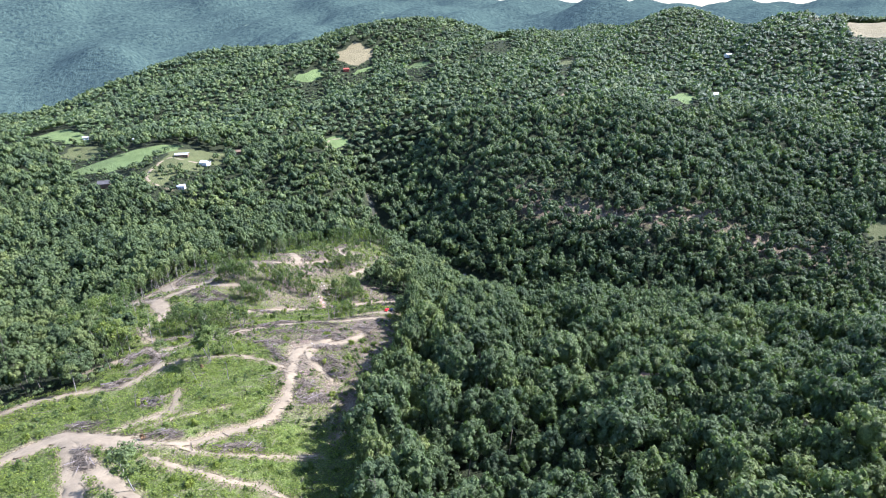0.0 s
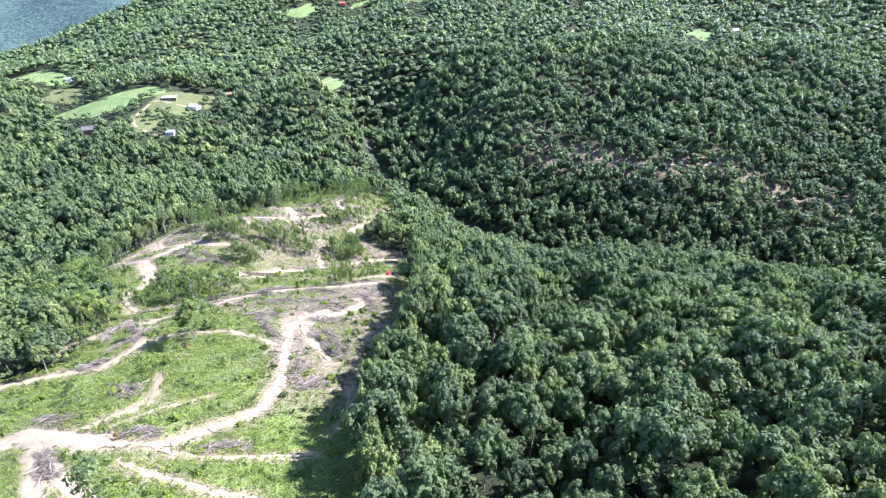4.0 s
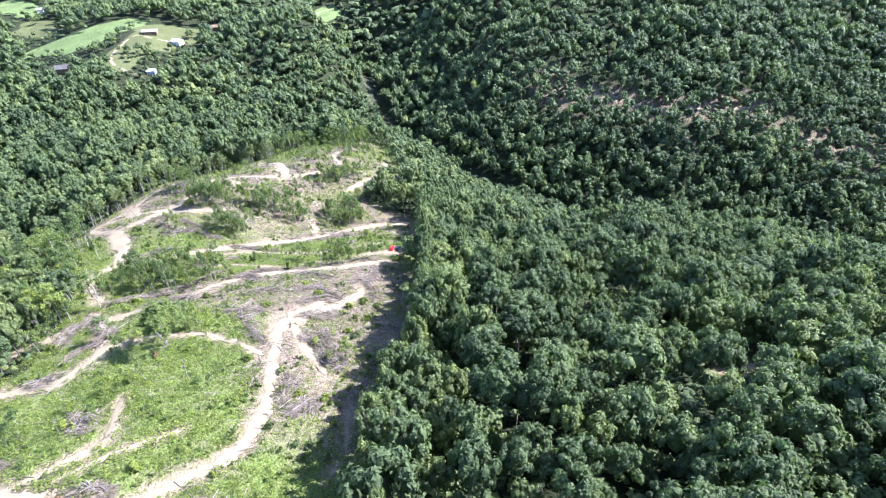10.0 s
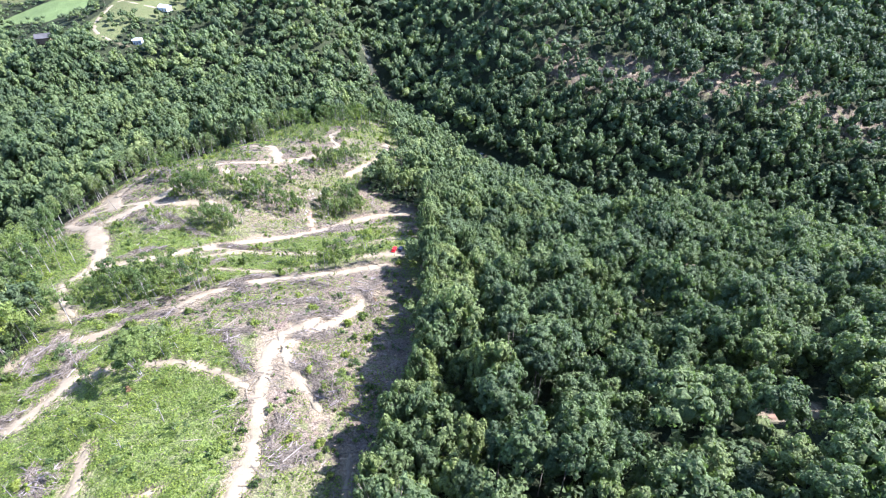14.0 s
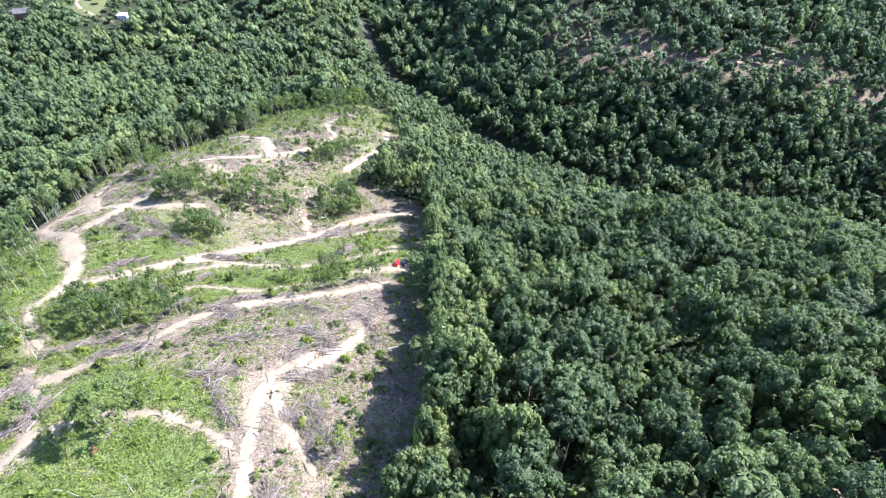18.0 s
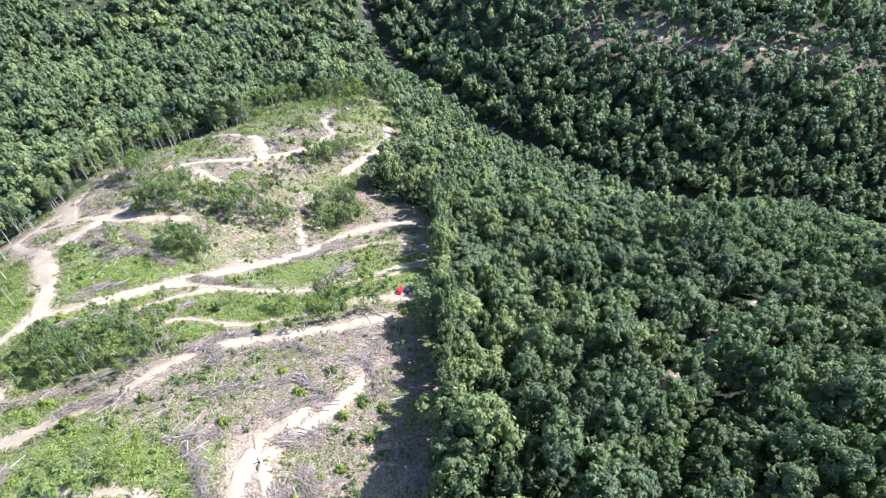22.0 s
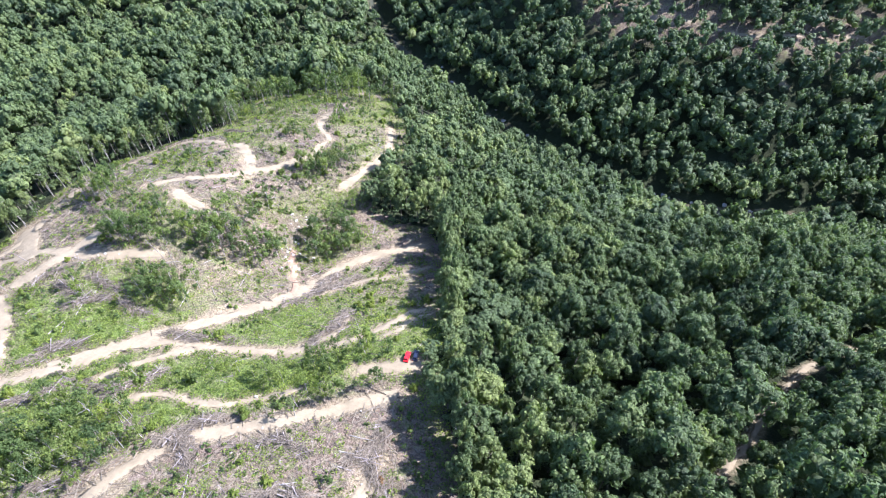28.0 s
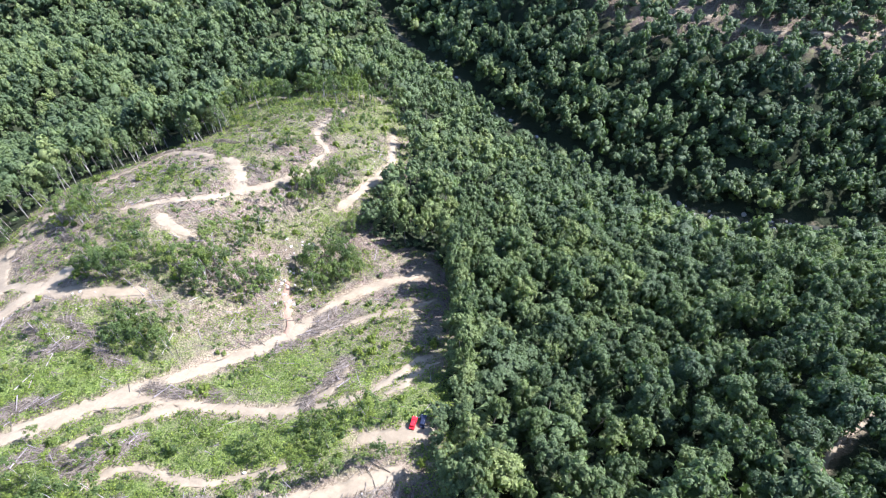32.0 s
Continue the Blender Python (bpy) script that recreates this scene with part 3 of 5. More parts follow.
def crown_form(rng, lobes, cards, card_size, small=0.2, big=0.34, sparse=False, low=-0.25, heart=0.55):
    """A broad crown of unit radius, its middle at the origin: many uneven lumps, and leaf clumps that stand off them. Returns vertices, triangles."""
    verts, tris, n = [], [], 0
    way = rng.normal(0, 1, (lobes, 3))
    way /= np.linalg.norm(way, axis=1)[:, None]
    way[:, 2] = np.where(way[:, 2] < low, -way[:, 2], way[:, 2])
    lop = 1 + 0.22 * np.sin(np.arctan2(way[:, 1], way[:, 0]) * rng.integers(1, 4) + rng.uniform(0, 6.3))
    radii = rng.uniform(small, big, lobes)
    centres = way * (0.92 - radii)[:, None] * rng.uniform(0.75, 1.12, (lobes, 1)) * lop[:, None]
    if not sparse:
        centres, radii = np.concatenate([centres, [(0, 0, 0.02)]]), np.append(radii, heart)
    for c, s in zip(centres, radii):
        base, faces = (ICO, ICO_FACES) if s == heart else (OCTA, OCTA_FACES)
        v = base * rng.uniform(0.7, 1.2, (len(base), 1)) * s * (0.4 if sparse else 0.86)
        turn = rng.uniform(0, 6.28)
        v = v @ np.array([[math.cos(turn), -math.sin(turn), 0], [math.sin(turn), math.cos(turn), 0], [0, 0, 1]]) + c
        verts.append(v), tris.append(faces + n)
        n += len(base)
    if cards:
        pick = rng.integers(0, lobes, cards)
        out = rng.normal(0, 1, (cards, 3)) + 0.9 * centres[pick] / (np.linalg.norm(centres[pick], axis=1)[:, None] + 1e-6)
        out[:, 2] += 0.3
        out /= np.linalg.norm(out, axis=1)[:, None]
        mid = centres[pick] + out * radii[pick][:, None] * rng.uniform(0.5 if sparse else 0.88, 1.12, (cards, 1))
        normal = out + rng.normal(0, 0.5 if sparse else 0.3, (cards, 3)) + (0, 0, 0.45 if sparse else 0.1)
        normal /= np.linalg.norm(normal, axis=1)[:, None]
        u = np.cross(normal, rng.normal(0, 1, (cards, 3)))
        u /= np.linalg.norm(u, axis=1)[:, None]
        w = np.cross(normal, u)
        size = card_size * rng.uniform(0.6, 1.4, (cards, 1))
        corners = np.stack([mid + u * size, mid - u * size * 0.5 + w * size * 0.8, mid - u * size * 0.6 - w * size * 0.7], 1)
        verts.append(corners.reshape(-1, 3)), tris.append(np.arange(cards * 3).reshape(-1, 3) + n)
    return np.concatenate(verts), np.concatenate(tris)


def stem_form(rng, sides=5, limbs=4, base=0.035, lean=0.04):
    """A tapered trunk of unit height with limbs that reach into the crown."""
    verts, tris, n = [], [], 0

    def tube(a, b, ra, rb):
        nonlocal n
        a, b = np.array(a, float), np.array(b, float)
        d = (b - a) / (np.linalg.norm(b - a) + 1e-9)
        u = np.cross(d, (0.3, 0.9, 0.1))
        u /= np.linalg.norm(u)
        w = np.cross(d, u)
        ang = np.arange(sides) * 2 * math.pi / sides
        ring = np.cos(ang)[:, None] * u + np.sin(ang)[:, None] * w
        verts.append(np.concatenate([a + ring * ra, b + ring * rb]))
        k = np.arange(sides)
        j = (k + 1) % sides
        tris.append(np.concatenate([np.stack([k, j, j + sides], 1), np.stack([k, j + sides, k + sides], 1)]) + n)
        n += 2 * sides

    bend = rng.normal(0, lean, 2)
    p0, p1, p2 = (0, 0, -0.03), (bend[0] * 0.5, bend[1] * 0.4, 0.5), (bend[0], bend[1], 0.95)
    tube(p0, p1, base, base * 0.65), tube(p1, p2, base * 0.65, base * 0.2)
    for k in range(limbs):
        h, a = rng.uniform(0.45, 0.85), rng.uniform(0, 6.28)
        r = rng.uniform(0.1, 0.2)
        tube((bend[0] * h, bend[1] * h, h), (bend[0] * h + r * math.cos(a), bend[1] * h + r * math.sin(a), h + rng.uniform(0.06, 0.16)), base * 0.35, base * 0.1)
    return np.concatenate(verts), np.concatenate(tris)


def many(forms, places, wide, tall, lift, tone, rng):
    """All copies of the forms at the places, joined: vertices, triangles, tones."""
    V, T, C, n = [], [], [], 0
    pick = rng.integers(0, len(forms), len(places))
    turn = rng.uniform(0, 6.283, len(places))
    for f, (v, t) in enumerate(forms):
        idx = np.where(pick == f)[0]
        if not len(idx):
            continue
        c, s = np.cos(turn[idx])[:, None], np.sin(turn[idx])[:, None]
        x = (v[None, :, 0] * c - v[None, :, 1] * s) * wide[idx][:, None] + places[idx, 0][:, None]
        y = (v[None, :, 0] * s + v[None, :, 1] * c) * wide[idx][:, None] + places[idx, 1][:, None]
        z = v[None, :, 2] * tall[idx][:, None] + (places[idx, 2] + lift[idx])[:, None]
        V.append(np.stack([x, y, z], -1).reshape(-1, 3))
        T.append((t[None] + (np.arange(len(idx)) * len(v))[:, None, None]).reshape(-1, 3) + n)
        C.append(np.repeat(tone[idx], len(v)))
        n += len(idx) * len(v)
    return np.concatenate(V), np.concatenate(T), np.concatenate(C)


def open_ground(x, y):
    """Where no forest tree stands."""
    bare = inside(x, y, CLEARING) + fuzz(x, y) > -2.0
    bare |= (x < -140) & (y > 322) & (y < 446) & (inside(x, y, CLEARING) > -6)
    for kind, ring in FIELDS.values():
        bare |= inside(x, y, ring) + 2 * fuzz(x / 3, y / 3) > 0
    for hx, hy in HOMES:
        bare |= np.hypot(x - hx, y - hy) < 14
    for name, (wide, line) in TRACKS.items():
        bare |= away(x, y, line) < wide / 2 + (np.where(x > 85, 2.5, 2.2) if name == "creek_road" else 4.0 if name == "wood_patch" else 0.5 if name.startswith("far") else 1.0)
    bare |= away(x, y, RIVER_LINE) < np.where(x < 130, 6.0, 5.0)
    return bare


def thinned(x, y):
    """The share of trees that the loggers left on the far slope."""
    d = np.minimum(away(x, y, TRACKS["far_haul"][1]), away(x, y, TRACKS["far_spur"][1]))
    return (d < 34) & (y > 500)


def scatter(rng, x0, x1, y0, y1, gap, fan=50):
    """Places on a shaken grid within the wedge of land that is seen from the south."""
    X, Y = np.meshgrid(np.arange(x0, x1, gap), np.arange(y0, y1, gap * 0.87))
    X = X + (np.arange(len(Y)) % 2)[:, None] * gap / 2
    x, y = (X + rng.normal(0, gap * 0.2, X.shape)).ravel(), (Y + rng.normal(0, gap * 0.2, X.shape)).ravel()
    lull = np.sin(x / 13.0 + 1.7 * np.sin(y / 21.0)) * np.sin(y / 15.0 + 1.1 * np.sin(x / 18.0))
    keep = (np.abs(x + 10) < 0.86 * y + fan) & ~open_ground(x, y) & ~((lull > 0.975) & (y < 420))
    return x[keep], y[keep]


def tone_of(x, y, rng, spread=0.18):
    t = 0.42 + 0.16 * np.sin(x / 31 + 2 * np.sin(y / 47)) * np.cos(y / 29) + rng.normal(0, spread, len(x))
    # west woods paler; -0.12 puts the far slope's shade into the leaf colour
    t += np.where((x < -135) & (y < 300), 0.15, 0) + np.where((x > 40) & (y > 480) & (y < 800), -0.12, 0) 
    return np.clip(t, 0, 1)


rng = np.random.default_rng(5)
NEAR_CROWNS = [crown_form(rng, 34, 900, 0.066, 0.15, 0.28, False, -0.35, 0.5) for _ in range(10)]
MID_CROWNS = [crown_form(rng, 14, 150, 0.115, 0.22, 0.38, False, -0.3, 0.55) for _ in range(8)]
VALLEY_CROWNS = [crown_form(rng, 7, 54, 0.17, 0.3, 0.46, False, -0.25, 0.6) for _ in range(6)]
FAR_CROWNS = [crown_form(rng, 3, 10, 0.28, 0.4, 0.56, False, -0.2, 0.68) for _ in range(6)]
LOW_CROWNS = [crown_form(rng, 5, 16, 0.3, 0.36, 0.55, False, -0.1, 0.6) for _ in range(6)]
UNDER_CROWNS = [crown_form(rng, 4, 40, 0.22, 0.3, 0.5) for _ in range(5)]
STEMS = [stem_form(rng, 5, 4, 0.013) for _ in range(4)]
POLES = [stem_form(rng, 3, 1, 0.011) for _ in range(3)]


def stunted(x, y):
    """Young growth in front of fields and felled strips: the share of full height."""
    far = np.hypot(x, y) + 1e-6
    ux, uy = x / far, y / far
    low = np.zeros(len(x), bool)
    for name, (kind, ring) in FIELDS.items():
        reach = (20, 45, 70) if ring[0][1] < 1000 else (30, 70, 110, 150)
        for s in reach:
            low |= inside(x + ux * s, y + uy * s, ring) > 2
    for name in ("far_scar", "drive", "valley_lane"):
        for s in (9, 18):
            low |= away(x + ux * s, y + uy * s, TRACKS[name][1]) < 4
    for hx, hy in HOMES:
        for s in (16, 32, 48):
            low |= np.hypot(x + ux * s - hx, y + uy * s - hy) < 9
    creek = np.ones(len(x))
    for s, part_of in ((24, 0.75), (16, 0.5), (7, 0.35)):
        creek = np.where(away(x + (ux * 0.9 + 0.1) * s, y + uy * s, RIVER_LINE) < 6, np.where((x > 20) & ((x < 130) | (x > 215)), part_of * 0.35 + 0.65, part_of), creek)
    creek = np.where((x > -110) & (x < 260) & (y > 400), creek, 1.0)
    scar = (x > 69) & (x < 87) & (y > 161) & (y < 174)
    tip = (x > -75) & (x < 30) & (y > 366) & (y < 540)
    return np.where((x < -135) & (y < 345) & (inside(x, y, CLEARING) > -38), 0.66, 1.0) * np.where(low | scar, 0.33, np.where(tip, 0.8, 1.0)) * creek


def tree_sizes(x, y, size, height, flat=1.0):
    n = len(x)
    share = stunted(x, y)
    wide = size * rng.triangular(0.5, 0.85, 1.8, n) * (0.35 + 0.65 * share)
    roll = 0.5 * np.sin(x / 11.0 + 1.9 * np.sin(y / 17.0)) * np.cos(y / 12.5 + 1.2 * np.sin(x / 23.0)) + 0.5 * np.sin(x / 29.0 - y / 37.0)
    high = height * (0.93 + (rng.uniform(-0.21, 0.21, n) + 0.34 * roll) * (0.3 + 0.7 * flat)) * (0.78 + 0.22 * wide / size) * share
    thick = flat * wide * rng.uniform(0.95, 1.5, n) * np.clip(0.6 + 0.4 * share, 0.5, 1)
    return wide, high, np.minimum(thick, high * 0.47)


def woodland(name, x, y, forms, size, height, label, stems=None, smooth=False, flat=1.0):
    places = np.stack([x, y, level(x, y)], 1)
    n = len(x)
    wide, high, thick = tree_sizes(x, y, size, height, flat)
    V, T, C = many(forms, places, wide, thick, high - thick * 0.95, tone_of(x, y, rng), rng)
    which = np.zeros(len(T), int)
    if stems is not None and stems.any():
        v, t, c = many(POLES, places[stems], high[stems] * 0.9, high[stems] * 0.92, np.zeros(stems.sum()), np.full(stems.sum(), 0.5), rng)
        T, which = np.concatenate([T, t + len(V)]), np.concatenate([which, np.ones(len(t), int)])
        V, C = np.concatenate([V, v]), np.concatenate([C, c])
    return tagged(new(name, tri_mesh(name, V, T, [LEAF, BARK], C, smooth=smooth, which=which)), label, "woodland", kind="stuff")


def near_zone(x, y):
    return (x > -60) & (x < 190) & (y < 400) | (x < -60) & (y < 330)


def stem_thing(name, crown, stem, tone, leaf, label, group, category="tree"):
    """One tree with its trunk and crown, of unit size: the crown's middle at height 1 when planted."""
    root = tagged(new(name), label, category, group)
    part("trunk", stem, root)
    part("crown", crown, root)
    return root


def plant(protos, spots):
    """Copies of the tree models at (x, y, crown radius, height, crown depth, turn)."""
    used = set()
    for k, (x, y, r, h, d, turn) in enumerate(spots):
        proto = protos[k % len(protos)]
        m = pose(x, y, ground_z(x, y) - 0.15, 0, 0, turn)
        root = proto if id(proto) not in used else copy_thing(proto, m)
        used.add(id(proto))
        root.matrix_basis = m
        for ob in root.children:
            if ob.name.startswith("crown"):
                ob.matrix_basis = Matrix.LocRotScale((0, 0, h - 0.95 * d), None, (r, r, d))
            else:
                ob.matrix_basis = Matrix.LocRotScale((0, 0, 0), None, (h * 0.9, h * 0.9, h * 0.92))


def models(count, crowns, stems, leaf, name, label, group, low=0.1, high=0.9, bark=None):
    out = []
    for k in range(count):
        v, t = crowns[k % len(crowns)]
        c = tri_mesh("crown", v, t, [leaf], np.full(len(v), low + (high - low) * ((k * 0.618) % 1)), smooth=True)
        sv, st = stems[k % len(stems)]
        out.append(stem_thing(name, c, tri_mesh("trunk", sv, st, [bark or BARK], smooth=True), 0.5, leaf, label, group))
    return out


def build_woods():
    x, y = scatter(rng, -420, 300, 60, 420, 8.7)
    k = near_zone(x, y)
    x, y = x[k], y[k]
    rim = -inside(x, y, CLEARING)
    order = np.argsort(rim + np.where(x > -60, 0, 6) + np.where(y < 110, 30, 0))
    edge, rest = order[:160], order[160:]
    wide, high, thick = tree_sizes(x[edge], y[edge], 5.5, 20.5)
    thick = np.maximum(thick, high * rng.uniform(0.36, 0.47, len(high)))
    # edge crowns are yellower; their paler tone also has sunlight put into the colour
    protos = models(16, NEAR_CROWNS, STEMS, LEAF, "tree", "tall broadleaf tree with a full green crown in the forest edge", "trees along the clearing", 0.25, 1.0)
    lean_in = [(-24.6, 278.5, 4.6, 14.0, 4.6, 30.0), (-25.2, 270.0, 4.0, 12.0, 4.2, 200.0), (-24.8, 274.5, 4.0, 13.0, 4.2, 100.0)]
    wall_line = [(-20, 112), (-25, 138), (-28, 152), (-24, 172), (-19, 186), (-16, 205), (-18, 238), (-18, 262), (-21, 282), (-20, 316), (-21, 350)]
    for (ax, ay), (bx, by) in zip(wall_line, wall_line[1:]):
        for s in np.arange(0.5, math.hypot(bx - ax, by - ay), 5.2) / math.hypot(bx - ax, by - ay):
            h = rng.uniform(17, 24)
            lean_in.append((ax + s * (bx - ax) + rng.uniform(0, 3.5), ay + s * (by - ay) + rng.normal(0, 1), rng.uniform(3.4, 5.2), h, h * rng.uniform(0.38, 0.46), rng.uniform(0, 360)))
    spots = lean_in + list(zip(x[edge], y[edge], wide, high, thick, rng.uniform(0, 360, len(edge))))
    young = [-30 < p[0] < -10 and 269 < p[1] < 291 for p in spots]  # young trees beside the car pad let the sun in
    plant(protos, [(p[0], p[1], p[2] * 0.7, p[3] * 0.42, p[4] * 0.45, p[5]) if low else p for p, low in zip(spots, young)])
    under = scatter(rng, -420, 60, 60, 560, 2.6)
    band = inside(*under, CLEARING)
    pick = (band > -12) & (rng.uniform(0, 1, len(band)) < 0.55)
    woodland("undergrowth", under[0][pick], under[1][pick], UNDER_CROWNS, 1.9, 4.2, "leafy green undergrowth along the forest edge")
    woodland("woodland", x[rest], y[rest], NEAR_CROWNS, 5.3, 22.5, "dense green hardwood forest on the near slopes", rim[rest] < 45, True, 1.15)
    x, y = scatter(rng, -700, 760, 90, 900, 9.2)
    k = ~near_zone(x, y) & ((y < 640) | (rng.uniform(0, 1, len(x)) < 0.8))
    k &= ~(thinned(x, y) & (rng.uniform(0, 1, len(x)) < 0.38))
    x, y = x[k], y[k]
    for band, forms in ((y < 640, MID_CROWNS), (y >= 640, VALLEY_CROWNS)):
        bx, by = x[band], y[band]
        woodland("woodland", bx, by, forms, 5.9, 22, "dense green hardwood forest across the river valley", (inside(bx, by, CLEARING) > -30) | thinned(bx, by), True, 1.12)
    for x0, x1, y0, y1, gap in ((-60, 230, 90, 400, 6.2), (-560, 560, 400, 720, 10.5)):
        x, y = scatter(rng, x0, x1, y0, y1, gap)
        k = (inside(x, y, CLEARING) < -8) & ~(thinned(x, y) & (rng.uniform(0, 1, len(x)) < 0.6))
        woodland("undergrowth", x[k], y[k], LOW_CROWNS, 3.4, 7.5, "leafy understorey below the hardwood forest", None, True, 0.9)
    x, y = scatter(rng, -300, 300, -60, 62, 9.0, 400)
    woodland("woodland", x, y, VALLEY_CROWNS, 7.0, 20, "dense green hardwood forest behind the logged spur", None, False, 1.0)
    x, y = scatter(rng, -1500, 1500, 900, 1990, 13.6)
    woodland("woodland", x, y, FAR_CROWNS, 8.2, 18, "unbroken green hardwood forest on the far ridge", None, False, 0.8)


build_woods()


def build_backdrop():
    """Wooded mountains beyond the ridge."""
    gx, gy = np.arange(-4800, 4801, 36.0), np.arange(1980, 4800, 30.0)
    X, Y = np.meshgrid(gx, gy)
    x, y = X.ravel(), Y.ravel()
    fold = 110 * np.sin(x / 420 + 1.7 * np.sin(y / 600)) * np.cos(y / 330) + 45 * np.sin(x / 150 + y / 210) + 16 * np.sin(x / 71 - y / 93)
    fold += 60 - 85 * np.abs(np.sin(x / 230 + 0.9 * np.sin(y / 310) + y / 500)) + 22 * np.sin(x / 83 + 1.4 * np.sin(y / 97))
    fold *= np.clip(0.5 - x / 2500, 0.12, 1)
    fold *= 0.8
    hill = 165 * np.exp(-((x - 720) / 330) ** 2 - ((y - 2700) / 260) ** 2) + 90 * np.exp(-((x - 1500) / 500) ** 2 - ((y - 3000) / 300) ** 2)
    z = level(x, y) + 6 + hill + np.maximum(fold, -4 + 0.05 * fold) * np.clip((y - 1980) / 500, 0, 1)
    nx = len(gx)
    i = np.arange(len(gy) - 1)[:, None] * nx + np.arange(nx - 1)[None]
    quads = np.stack([i, i + 1, i + nx + 1, i + nx], -1).reshape(-1, 4)
    tagged(new("backdrop", tri_mesh("backdrop", np.stack([x, y, z], 1), quads, [DISTANCE], smooth=True)), "distant wooded mountains with blue haze put into colour and glow", "mountains", kind="structure")


build_backdrop()


# ---- the clearing: left trees, scrub, brush piles, logs, stones ----
def on_track(x, y, margin=0.6):
    hit = np.zeros(np.shape(x), bool)
    for name, (wide, line) in TRACKS.items():
        hit |= away(x, y, line) < wide / 2 + margin
    return hit


def sticks(rng, a, b, ra, rb, sides=4):
    """Tapered sticks from a to b: vertices, triangles."""
    n = len(a)
    d = b - a
    d /= np.linalg.norm(d, axis=1)[:, None] + 1e-9
    u = np.cross(d, rng.normal(0, 1, (n, 3)))
    u /= np.linalg.norm(u, axis=1)[:, None] + 1e-9
    w = np.cross(d, u)
    ang = np.arange(sides) * 2 * math.pi / sides
    ring = np.cos(ang)[None, :, None] * u[:, None] + np.sin(ang)[None, :, None] * w[:, None]
    v = np.concatenate([a[:, None] + ring * ra[:, None, None], b[:, None] + ring * rb[:, None, None]], 1).reshape(-1, 3)
    k = np.arange(sides)
    j = (k + 1) % sides
    one = np.concatenate([np.stack([k, j, j + sides], 1), np.stack([k, j + sides, k + sides], 1)])
    if sides > 3:
        one = np.concatenate([one, [(0, 2, 1), (0, 3, 2), (4, 5, 6), (4, 6, 7)]])
    t = (one[None] + (np.arange(n) * 2 * sides)[:, None, None]).reshape(-1, 3)
    return v, t


rng = np.random.default_rng(11)
SPARSE_CROWNS = [crown_form(rng, 14, 540, 0.064, 0.2, 0.4, True, -0.8) for _ in range(6)]
SHRUB_CROWNS = [crown_form(rng, 12, 130, 0.16, 0.24, 0.42, False, 0.0) for _ in range(6)]
POLE_STEMS = [stem_form(rng, 5, 5, 0.013, 0.09) for _ in range(6)]
SHRUB_STEMS = [stem_form(rng, 4, 5, 0.02, 0.2) for _ in range(3)]
SLASH_WOOD = plain("brown_slash", (0.085, 0.067, 0.049), (0.300, 0.255, 0.184), 2.0)
PALE_BARK = plain("pale_bark", (0.202, 0.185, 0.160), (0.353, 0.328, 0.286), 2.5)

